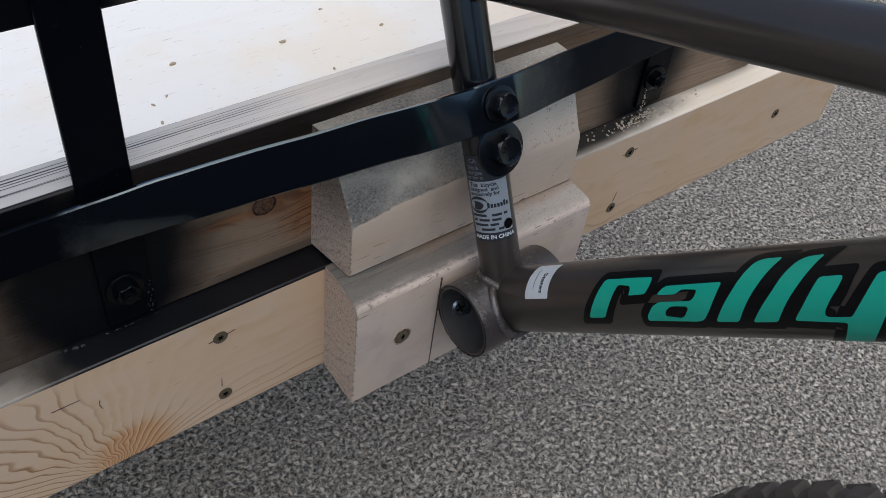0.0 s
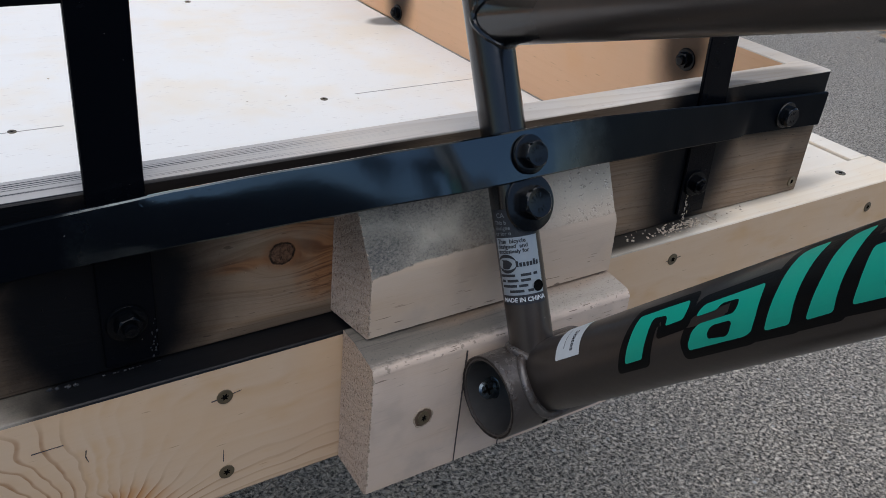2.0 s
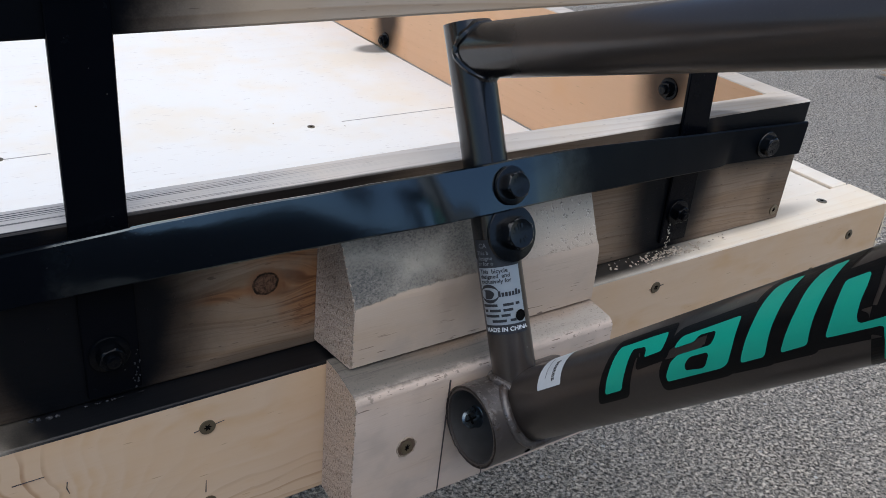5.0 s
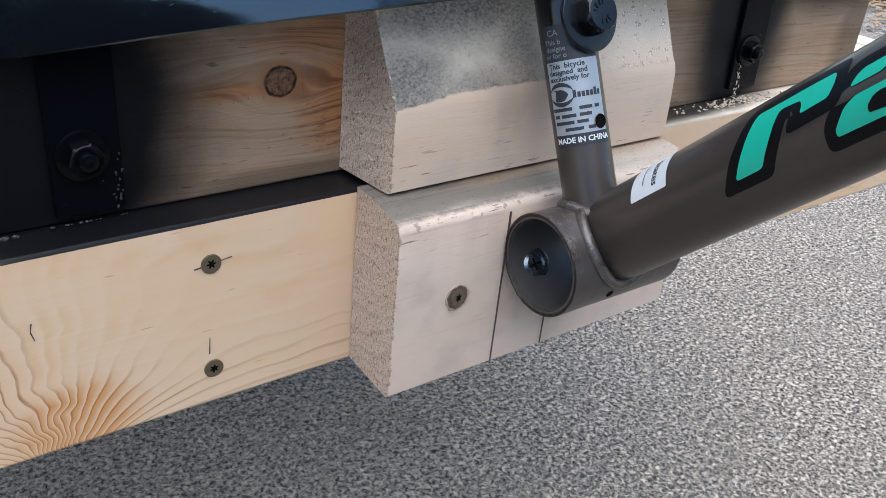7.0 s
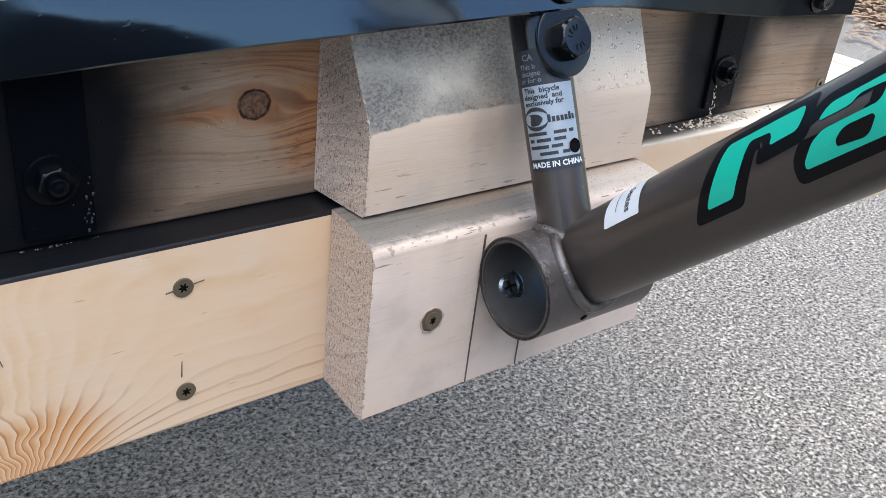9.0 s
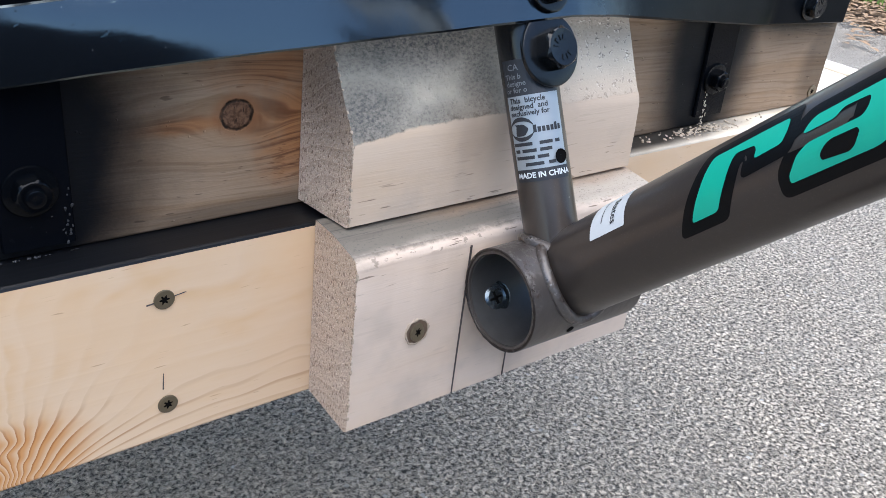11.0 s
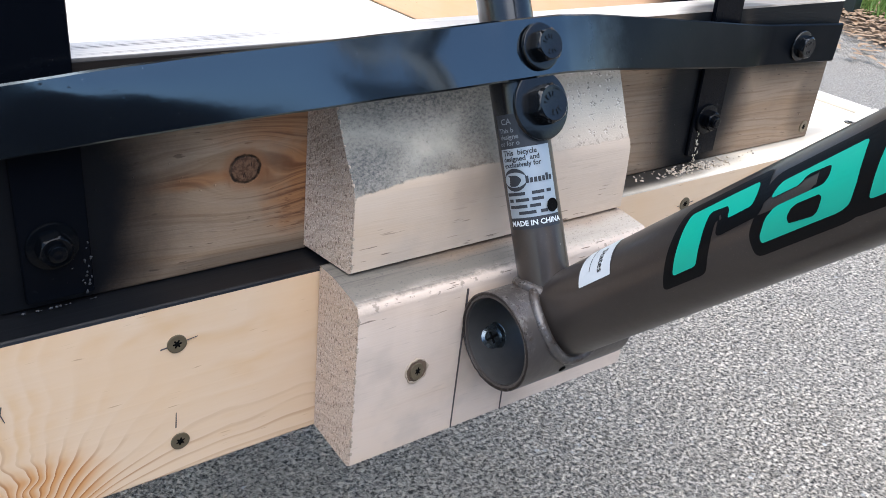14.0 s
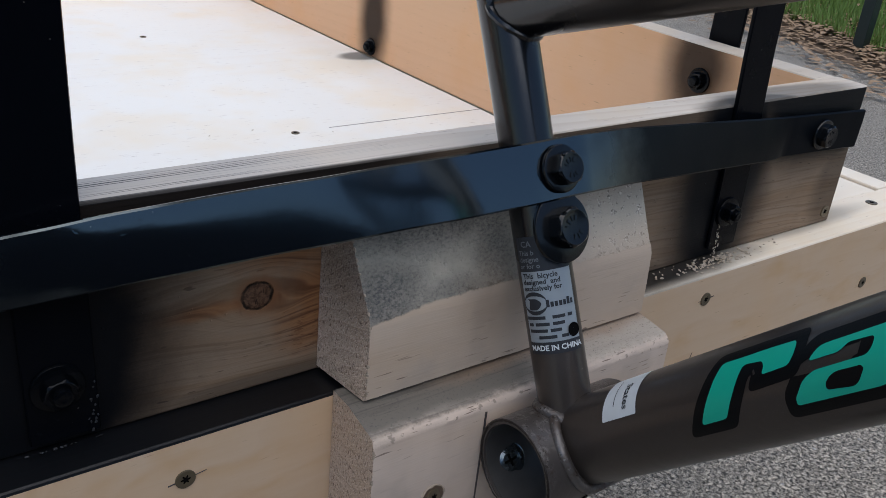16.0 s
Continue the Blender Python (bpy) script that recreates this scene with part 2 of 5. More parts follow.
def knotty_board(name, light, dark, knot, clouds):
    """Flat-sawn pine whose fibres part round one dead knot, with amber wood beside it and black overspray."""
    n = Nodes(name)
    kx, kz, kr = knot
    sep = n.t.nodes.new("ShaderNodeSeparateXYZ")
    n.put(sep.inputs[0], n.pos)
    x, y, z = sep.outputs
    dx, dz = n.math("SUBTRACT", x, kx + 0.004), n.math("SUBTRACT", z, kz)
    r2 = n.math("ADD", n.math("MULTIPLY", n.math("MULTIPLY", dx, dx), 0.30), n.math("MULTIPLY", dz, dz))
    part_ = n.math("DIVIDE", 0.00022, n.math("ADD", r2, 0.00011))
    level = n.math("SUBTRACT", dz, n.math("MULTIPLY", dz, n.math("MINIMUM", part_, 0.72)))
    wander = n.math("SUBTRACT", n.noise(n.vec("MULTIPLY", n.pos, (8, 0, 26)), 1.0, 2.0), 0.5)
    level = n.math("ADD", n.math("ADD", level, n.math("MULTIPLY", x, 0.05)), n.math("MULTIPLY", wander, 0.016))

    def along(sx, sz, detail=2.0):
        c = n.t.nodes.new("ShaderNodeCombineXYZ")
        n.put(c.inputs[0], n.math("MULTIPLY", x, sx))
        n.put(c.inputs[2], n.math("MULTIPLY", level, sz))
        return n.noise(c.outputs[0], 1.0, detail, 0.6)

    fine, broad, dash = along(9, 430), along(3.5, 95), along(75, 520, 1.0)
    fibre = n.noise(n.vec("MULTIPLY", n.pos, (40, 900, 900)), 1.0, 2.0)
    col = n.mix(n.math("MULTIPLY", n.smooth(broad, 0.40, 0.72), 0.55), light, (light[0] * 0.86, light[1] * 0.74, light[2] * 0.60))
    col = n.mix(n.math("MULTIPLY", n.smooth(fine, 0.46, 0.68), 0.48), col, dark)
    col = n.mix(n.math("MULTIPLY", n.smooth(fibre, 0.5, 0.8), 0.22), col, dark)
    col = n.mix(n.math("MULTIPLY", n.smooth(dash, 0.67, 0.73), 0.55), col, (0.055, 0.034, 0.022))
    blur = n.math("MULTIPLY", n.math("SUBTRACT", n.noise(n.pos, 70.0, 3.0), 0.5), 0.8)
    for c, r, k in (((0.002, 0.02, 0.4550), (0.040, 0.03, 0.024), 0.92), ((-0.064, 0.02, 0.4545), (0.030, 0.03, 0.0055), 0.80), ((-0.002, 0.02, 0.430), (0.026, 0.03, 0.020), 0.80), ((-0.010, 0.02, 0.480), (0.050, 0.03, 0.012), 0.70)):
        # amber, resin-soaked grain
        d = n.math("ADD", n.vec("LENGTH", n.vec("DIVIDE", n.vec("SUBTRACT", n.pos, c), r), out="Value"), blur)
        m = n.math("MULTIPLY", n.smooth(d, 1.25, 0.25), k)
        col = n.mix(m, col, n.mix(n.smooth(fine, 0.42, 0.66), (0.300, 0.138, 0.056), (0.125, 0.046, 0.017)))
    spots = n.noise(n.vec("MULTIPLY", n.pos, (110, 1, 640)), 1.0, 2.0)
    d = n.vec("LENGTH", n.vec("DIVIDE", n.vec("SUBTRACT", n.pos, (-0.006, 0.02, 0.428)), (0.020, 0.03, 0.016)), out="Value")
    col = n.mix(n.math("MULTIPLY", n.math("MULTIPLY", n.smooth(spots, 0.54, 0.66), n.smooth(d, 1.2, 0.5)), 0.55), col, (0.075, 0.030, 0.014))
    v = n.vec("MULTIPLY", n.vec("SUBTRACT", n.pos, (kx, 0, kz)), (0.92, 0, 1))
    d = n.math("ADD", n.vec("LENGTH", v, out="Value"), n.math("MULTIPLY", n.math("SUBTRACT", n.noise(n.pos, 300.0, 2.0), 0.5), kr * 0.22))
    col = n.mix(n.math("MULTIPLY", n.smooth(d, kr * 2.0, kr * 0.95), 0.55), col, (0.24, 0.095, 0.035))
    core = n.mix(n.smooth(n.noise(n.pos, 420.0, 3.0), 0.35, 0.65), (0.072, 0.037, 0.021), (0.160, 0.088, 0.052))
    core = n.mix(n.smooth(n.noise(n.vec("MULTIPLY", n.pos, (500, 1, 160)), 1.0, 1.0), 0.62, 0.68), core, (0.04, 0.022, 0.014))
    col = n.mix(n.smooth(d, kr * 1.02, kr * 0.95), col, core)
    rim = n.math("MULTIPLY", n.smooth(d, kr * 0.82, kr * 0.97), n.smooth(d, kr * 1.14, kr * 1.02))
    col = n.mix(n.math("MULTIPLY", rim, n.math("MULTIPLY_ADD", n.smooth(n.noise(n.pos, 260.0, 1.0), 0.35, 0.6), 0.42, 0.56)), col, (0.014, 0.009, 0.006))
    dust = n.noise(n.pos, 40.0, 5.0, 0.7)
    col = n.mix(n.math("MULTIPLY", n.smooth(dust, 0.45, 0.75), 0.14), col, (0.06, 0.06, 0.06))
    s = n.spray(clouds, 0.42)
    col = n.mix(s, col, BLACK)
    dent = n.noise(n.vec("MULTIPLY", n.pos, (1.0, 1.0, 1.3)), 170.0, 2.0)
    h = n.math("ADD", n.math("ADD", n.math("MULTIPLY", fibre, 0.5), n.math("MULTIPLY", fine, 0.5)), n.math("MULTIPLY", n.smooth(dent, 0.70, 0.78), 1.0))
    n.put(n.bsdf.inputs["Specular IOR Level"], n.fmix(s, 0.16, 0.18))
    return n.done(col, n.fmix(s, 0.72, 0.46), n.bump(n.math("SUBTRACT", h, n.math("MULTIPLY", rim, 2.5)), 0.45, 0.0006))


def sprayed_block(name, light, dark, seed, which):
    """A planed pine block whose slope or top caught grey overspray; its front face was masked and stayed bare."""
    n = Nodes(name)
    sep = n.t.nodes.new("ShaderNodeSeparateXYZ")
    n.put(sep.inputs[0], n.pos)
    x, y, z = sep.outputs
    p = n.vec("ADD", n.pos, (seed, seed * 0.7, seed * 1.3))
    broad = n.noise(n.vec("MULTIPLY", p, (5, 26, 26)), 1.0, 3.0, 0.55)
    lines = n.noise(n.vec("MULTIPLY", p, (7, 190, 190)), 1.0, 3.0, 0.6, 0.4)
    fibre = n.noise(n.vec("MULTIPLY", p, (40, 900, 900)), 1.0, 2.0)
    col = n.mix(n.math("MULTIPLY", n.smooth(broad, 0.40, 0.75), 0.50), light, (light[0] * 0.96, light[1] * 0.86, light[2] * 0.72))
    col = n.mix(n.math("MULTIPLY", n.smooth(lines, 0.56, 0.70), n.math("MULTIPLY", n.smooth(broad, 0.42, 0.70), 0.26)), col, dark)
    col = n.mix(n.math("MULTIPLY", n.smooth(fibre, 0.50, 0.80), 0.09), col, dark)
    # short torn pores, gathered towards one edge
    pores = n.noise(n.vec("MULTIPLY", p, (55, 560, 560)), 1.0, 1.5)
    zone = n.smooth(z, 0.436, 0.412) if which == "upper" else n.smooth(z, 0.372, 0.392)
    where = n.math("MULTIPLY_ADD", zone, 0.75, 0.10)
    col = n.mix(n.math("MULTIPLY", n.smooth(pores, 0.66, 0.72), where), col, (0.15, 0.11, 0.085))
    grey = n.noise(p, 24.0, 3.0, 0.6)
    col = n.mix(n.math("MULTIPLY", n.smooth(grey, 0.48, 0.72), 0.42), col, (0.40, 0.345, 0.295))
    h = n.math("ADD", n.math("MULTIPLY", fibre, 0.5), n.math("MULTIPLY", lines, 0.4))
    specks = n.noise(n.vec("MULTIPLY", p, (0.7, 1, 1)), 640.0, 3.0, 0.7)
    blots = n.noise(n.vec("MULTIPLY", p, (0.8, 1, 1)), 300.0, 2.0, 0.6)
    cloud = n.noise(p, 34.0, 4.0, 0.6)
    ragged = n.math("MULTIPLY", n.math("SUBTRACT", n.noise(p, 150.0, 3.0, 0.65), 0.5), 0.0035)
    if which == "upper":
        rise = n.math("MULTIPLY_ADD", n.smooth(x, 0.0, 0.055), 0.0048, 0.4500)
        mask = n.smooth(n.math("SUBTRACT", n.math("ADD", z, ragged), rise), -0.0006, 0.0008)
        east = n.smooth(x, 0.105, 0.150)
        base = n.mix(n.smooth(cloud, 0.3, 0.7), (0.40, 0.370, 0.305), (0.56, 0.505, 0.415))
        base = n.mix(n.math("MULTIPLY", east, 0.55), base, (0.60, 0.545, 0.455))
        # darker clouds at the lower left, along the top and beside the tube
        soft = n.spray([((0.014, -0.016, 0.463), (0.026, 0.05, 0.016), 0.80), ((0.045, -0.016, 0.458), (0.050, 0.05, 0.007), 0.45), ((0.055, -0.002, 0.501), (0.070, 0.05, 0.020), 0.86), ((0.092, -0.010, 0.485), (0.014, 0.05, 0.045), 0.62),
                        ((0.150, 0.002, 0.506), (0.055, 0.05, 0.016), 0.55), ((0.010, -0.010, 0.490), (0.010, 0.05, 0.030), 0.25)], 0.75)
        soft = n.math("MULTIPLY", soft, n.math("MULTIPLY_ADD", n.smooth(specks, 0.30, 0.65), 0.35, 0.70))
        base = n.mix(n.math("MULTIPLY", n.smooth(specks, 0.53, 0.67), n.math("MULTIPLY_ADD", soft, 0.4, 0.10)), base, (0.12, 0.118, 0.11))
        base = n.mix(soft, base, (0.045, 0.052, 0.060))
        base = n.mix(n.math("MULTIPLY", n.smooth(blots, 0.66, 0.74), 0.32), base, (0.10, 0.092, 0.08))
        # flaking beside the far end
        peel = n.math("MULTIPLY", n.smooth(blots, 0.57, 0.63), n.math("MULTIPLY", n.smooth(x, 0.150, 0.185), n.smooth(n.math("ADD", z, n.math("MULTIPLY", ragged, 3.0)), 0.452, 0.462)))
        base = n.mix(n.math("MULTIPLY", peel, 0.8), base, n.mix(n.smooth(specks, 0.42, 0.58), (0.15, 0.14, 0.125), (0.74, 0.69, 0.61)))
        lip = n.math("MULTIPLY", n.smooth(n.math("SUBTRACT", n.math("ADD", z, ragged), rise), 0.0040, 0.0005), n.smooth(blots, 0.45, 0.60))
        base = n.mix(n.math("MULTIPLY", lip, 0.6), base, (0.13, 0.115, 0.10))
        col = n.mix(n.math("MULTIPLY", mask, n.fmix(n.math("MULTIPLY", east, n.smooth(z, 0.478, 0.452)), 1.0, 0.35)), col, base)
        # soft brown shade beside the seat tube, painted into the front's colour
        tube_shade = n.spray([((0.088, -0.02, 0.445), (0.022, 0.05, 0.022), 0.32)], 0.8)
        col = n.mix(tube_shade, col, (0.24, 0.155, 0.095))
        h = n.math("ADD", h, n.math("MULTIPLY", mask, n.math("ADD", n.math("MULTIPLY", specks, 0.9), n.math("MULTIPLY", n.smooth(blots, 0.55, 0.7), -2.4))))
    else:
        edge = n.math("ADD", n.math("MULTIPLY", ragged, 0.9), z)
        mask = n.smooth(edge, 0.3966, 0.3992)
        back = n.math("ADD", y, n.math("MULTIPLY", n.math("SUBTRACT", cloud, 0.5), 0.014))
        # grey coat, darker behind the pale front lip
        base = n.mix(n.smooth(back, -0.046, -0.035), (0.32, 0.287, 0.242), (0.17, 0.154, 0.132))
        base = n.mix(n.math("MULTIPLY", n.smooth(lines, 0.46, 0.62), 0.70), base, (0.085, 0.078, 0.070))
        base = n.mix(n.math("MULTIPLY", n.smooth(x, 0.10, 0.15), 0.65), base, (0.56, 0.495, 0.42))
        # reddish-brown gap shade along the upper block's foot, painted into the colour
        base = n.mix(n.math("MULTIPLY", n.math("MULTIPLY", n.smooth(back, -0.030, -0.020), n.smooth(x, 0.02, 0.09)), 0.5), base, (0.34, 0.23, 0.15))
        base = n.mix(n.math("MULTIPLY", n.smooth(specks, 0.55, 0.68), 0.45), base, (0.09, 0.085, 0.08))
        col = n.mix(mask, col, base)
        # bruised, fuzzy edge between top and front
        lip = n.math("MULTIPLY", n.smooth(z, 0.3915, 0.3945), n.smooth(z, 0.3995, 0.3970))
        col = n.mix(n.math("MULTIPLY", lip, n.math("MULTIPLY", n.smooth(blots, 0.60, 0.68), 0.6)), col, (0.20, 0.165, 0.135))
        h = n.math("ADD", h, n.math("MULTIPLY", n.math("ADD", mask, lip, clamp=True), n.math("MULTIPLY", blots, 1.6)))
    return n.done(col, 0.75, n.bump(h, 0.32, 0.0007), Specular_IOR_Level=0.05)


def paint(name, color, rough=0.35, metal=0.0, clouds=(), flake=0.0, coat=0.0, gloss=0.5, peeling=0.10):
    """Sprayed paint on steel: slight orange peel, dust specks and patches of black overspray."""
    n = Nodes(name)
    big = n.noise(n.pos, 22.0, 3.0)
    fine = n.noise(n.pos, 1400.0, 2.0)
    col = n.mix(n.math("MULTIPLY", big, 0.5), color, tuple(c * 0.62 for c in color))
    if flake:
        col = n.mix(n.math("MULTIPLY", n.smooth(fine, 0.60, 0.75), flake), col, tuple(min(1, c * 2.6) for c in color))
    r = n.math("ADD", rough, n.math("MULTIPLY", n.math("SUBTRACT", n.noise(n.pos, 70.0, 4.0), 0.5), 0.22))
    if clouds:
        s = n.spray(clouds)
        col = n.mix(s, col, BLACK)
        r = n.fmix(s, r, 0.20)
        metal = n.fmix(s, metal, 0.0)
    dust = n.smooth(n.noise(n.pos, 420.0, 1.0), 0.80, 0.83)
    col = n.mix(n.math("MULTIPLY", dust, 0.35), col, (0.30, 0.28, 0.25))
    peel = n.math("ADD", n.noise(n.pos, 260.0, 2.0), n.math("MULTIPLY", n.noise(n.pos, 45.0, 2.0), 1.2))
    return n.done(col, r, n.bump(peel, peeling, 0.0006), metal, Coat_Weight=coat, Coat_Roughness=0.12, Specular_IOR_Level=gloss)


def strap_paint():
    """Gloss black spray paint with dust specks, runs and dimples in it; gloss is cut towards both ends to imitate dark
    reflections.
    """
    n = Nodes("gloss_black_steel")
    sep = n.t.nodes.new("ShaderNodeSeparateXYZ")
    n.put(sep.inputs[0], n.pos)
    x = n.math("ADD", sep.outputs[0], n.math("MULTIPLY", n.math("SUBTRACT", n.noise(n.pos, 45.0, 4.0, 0.65), 0.5), 0.045))
    # low gloss at both ends stands in for dark surroundings mirrored there
    gloss = n.math("MULTIPLY", n.smooth(x, -0.174, -0.138), n.math("MULTIPLY_ADD", n.smooth(x, 0.20, 0.10), 0.97, 0.03))
    cloudy = n.noise(n.pos, 30.0, 4.0)
    col = n.mix(n.math("MULTIPLY", cloudy, 0.5), (0.0028, 0.0038, 0.0060), (0.0016, 0.0022, 0.0034))
    dust = n.smooth(n.noise(n.pos, 420.0, 1.0), 0.79, 0.82)
    col = n.mix(n.math("MULTIPLY", dust, 0.30), col, (0.25, 0.25, 0.25))
    peel = n.math("ADD", n.noise(n.pos, 260.0, 2.0), n.math("MULTIPLY", n.noise(n.pos, 30.0, 2.0), 2.2))
    drops = n.math("MULTIPLY", n.smooth(n.noise(n.pos, 210.0, 1.0), 0.64, 0.72), n.smooth(x, -0.080, -0.125))
    peel = n.math("ADD", peel, n.math("MULTIPLY", drops, 5.0))
    # blue of the mirrored sky put into the specular tint
    n.put(n.bsdf.inputs["Specular Tint"], (0.66, 0.90, 1.0, 1.0))
    n.put(n.bsdf.inputs["Specular IOR Level"], n.fmix(gloss, 0.025, 0.95))
    rough = n.math("ADD", n.fmix(gloss, 0.42, 0.11), n.math("MULTIPLY", n.math("SUBTRACT", cloudy, 0.5), 0.12))
    return n.done(col, rough, n.bump(peel, 0.05, 0.0006), 0.0, Coat_Weight=n.math("MULTIPLY", gloss, 0.9), Coat_Roughness=0.10)


def worn_shell():
    """Bronze-grey paint burnt off beside the welds: bare silver and brown rust in patches."""
    n = Nodes("worn_shell_paint")
    big = n.noise(n.pos, 22.0, 3.0)
    col = n.mix(n.math("MULTIPLY", big, 0.5), (0.075, 0.066, 0.062), (0.045, 0.040, 0.038))
    m = n.spray([((0.088, BB_Y, BB_Z + 0.028), (0.020, 0.020, 0.012), 1.0), ((0.069, BB_Y - 0.012, BB_Z + 0.024), (0.004, 0.020, 0.020), 0.9), ((0.122, BB_Y + 0.012, BB_Z + 0.026), (0.020, 0.016, 0.010), 0.6)], 0.5)
    fleck = n.noise(n.pos, 260.0, 4.0, 0.7)
    m = n.math("MULTIPLY", m, n.smooth(fleck, 0.46, 0.60))
    bare = n.mix(n.smooth(n.noise(n.pos, 190.0, 3.0), 0.42, 0.60), (0.21, 0.198, 0.187), (0.066, 0.046, 0.038))
    bare = n.mix(n.smooth(n.noise(n.pos, 520.0, 2.0), 0.60, 0.68), bare, (0.02, 0.016, 0.014))
    col = n.mix(m, col, bare)
    peel = n.math("ADD", n.noise(n.pos, 240.0, 2.0), n.math("MULTIPLY", n.math("MULTIPLY", fleck, m), 3.0))
    return n.done(col, n.fmix(m, 0.36, 0.42), n.bump(peel, 0.25, 0.0007), n.fmix(m, 0.30, 0.75), Coat_Weight=0.15, Coat_Roughness=0.15)


def plain(name, color, rough=0.5, metal=0.0, vary=0.25):
    n = Nodes(name)
    k = n.noise(n.pos, 130.0, 4.0)
    col = n.mix(n.math("MULTIPLY", k, vary), color, tuple(c * 0.5 for c in color))
    return n.done(col, n.math("ADD", rough - 0.08, n.math("MULTIPLY", k, 0.16)), n.bump(n.noise(n.pos, 900.0, 2.0), 0.12, 0.0004), metal)


def asphalt_material():
    """Worn wearing course: packed pale chips of every grey, dark gaps of binder between them."""
    n = Nodes("worn_asphalt")
    warp = n.vec("ADD", n.pos, n.vec("MULTIPLY", n.noise(n.pos, 420.0, 2.0, out="Color"), (0.0035, 0.0035, 0.0035)))

    def cells(scale):
        v = n.t.nodes.new("ShaderNodeTexVoronoi")
        v.inputs["Scale"].default_value = scale
        n.put(v.inputs["Vector"], warp)
        sep = n.t.nodes.new("ShaderNodeSeparateColor")
        n.put(sep.inputs[0], v.outputs["Color"])
        return v.outputs["Distance"], sep.outputs[0], sep.outputs[1]

    d1, a1, b1 = cells(170.0)
    d2, a2, b2 = cells(95.0)
    grain = n.noise(n.pos, 172.0, 3.0, 0.6, 0.6)
    fines = n.noise(n.pos, 440.0, 1.0, 0.5)
    mix = n.math("ADD", n.math("MULTIPLY", grain, 0.84), n.math("MULTIPLY", fines, 0.16))
    tone = n.ramp(mix, (0.35, (0.033, 0.0288, 0.0236)), (0.43, (0.203, 0.179, 0.147)), (0.50, (0.395, 0.350, 0.288)), (0.63, (0.65, 0.576, 0.475)))
    col = n.mix(0.45, tone, n.mix(a1, (0.60, 0.60, 0.60), (1.30, 1.29, 1.26)), "MULTIPLY")
    chip = n.math("MULTIPLY", n.smooth(a2, 0.975, 0.99), n.smooth(d2, 0.40, 0.25))
    col = n.mix(n.math("MULTIPLY", chip, 0.8), col, n.mix(b2, (0.40, 0.385, 0.35), (0.72, 0.70, 0.66)))
    blotch = n.noise(n.pos, 2.6, 5.0)
    col = n.mix(n.math("MULTIPLY", n.smooth(blotch, 0.35, 0.7), 0.15), col, (0.36, 0.35, 0.33))
    h = n.math("ADD", n.math("MULTIPLY", b1, 0.35), n.math("MULTIPLY", n.smooth(mix, 0.34, 0.60), 1.2))
    return n.done(col, 0.85, n.bump(h, 1.0, 0.0040))


ASPHALT = asphalt_material()
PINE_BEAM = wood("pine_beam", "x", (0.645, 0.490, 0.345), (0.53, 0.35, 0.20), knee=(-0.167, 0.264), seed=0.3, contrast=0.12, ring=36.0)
# bare wood paler than the beam's front: strong top light put into the colour
BEAM_TOP_LIT = wood("beam_ledge_lit", "x", (0.87, 0.79, 0.66), (0.72, 0.57, 0.40), clouds=[
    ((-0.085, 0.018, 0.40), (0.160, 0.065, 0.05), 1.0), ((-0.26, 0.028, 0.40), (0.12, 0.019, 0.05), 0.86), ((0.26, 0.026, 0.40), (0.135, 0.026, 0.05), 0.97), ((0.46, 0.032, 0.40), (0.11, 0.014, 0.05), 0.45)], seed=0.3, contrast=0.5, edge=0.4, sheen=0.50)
WALL_TOP = wood("wall_top_edge", "x", (0.74, 0.665, 0.57), (0.54, 0.43, 0.33), clouds=[((0.36, 0.02, 0.52), (0.06, 0.02, 0.05), 0.8), ((0.41, 0.030, 0.52), (0.085, 0.018, 0.05), 0.55), ((-0.15, 0.022, 0.52), (0.30, 0.004, 0.02), 0.9)], streaks=(-0.12, 0.06, 0.9), seed=1.7, ring=60.0, contrast=0.7)
PINE_WALL = knotty_board("pine_wall", (0.300, 0.222, 0.155), (0.155, 0.094, 0.052), (-0.0375, 0.4570, 0.0079), [
    ((-0.152, 0.02, 0.450), (0.074, 0.05, 0.105), 1.0), ((-0.27, 0.02, 0.510), (0.16, 0.05, 0.070), 1.0), ((-0.27, 0.02, 0.43), (0.10, 0.05, 0.09), 0.72), ((0.345, 0.02, 0.47), (0.055, 0.05, 0.12), 1.0),
    ((-0.06, 0.02, 0.530), (0.15, 0.06, 0.042), 0.95), ((0.462, 0.02, 0.526), (0.12, 0.02, 0.062), 1.0), ((0.505, 0.02, 0.44), (0.030, 0.02, 0.06), 0.45),
    # long bands, darker along the board's upper part and along its foot
    ((0.15, 0.02, 0.53), (0.4, 0.01, 0.03), 0.55), ((-0.1, 0.02, 0.40), (0.5, 0.03, 0.010), 0.5)])
PINE_RAIL = wood("pine_rail", "x", (0.54, 0.44, 0.34), (0.38, 0.27, 0.18), clouds=[((-0.19, 0.02, 0.66), (0.12, 0.06, 0.12), 1.0)], seed=3.1, contrast=0.9, ring=30.0, edge=0.4)
TAN_SIDE = wood("tan_side_board", "y", (0.80, 0.50, 0.30), (0.68, 0.39, 0.21), clouds=[
    ((0.485, 0.175, 0.50), (0.03, 0.036, 0.060), 0.90), ((0.485, 0.745, 0.425), (0.03, 0.034, 0.075), 0.93),
    ((0.513, 0.03, 0.50), (0.02, 0.02, 0.06), 0.9)], seed=5.2, contrast=0.55, ring=32.0, edge=0.6)
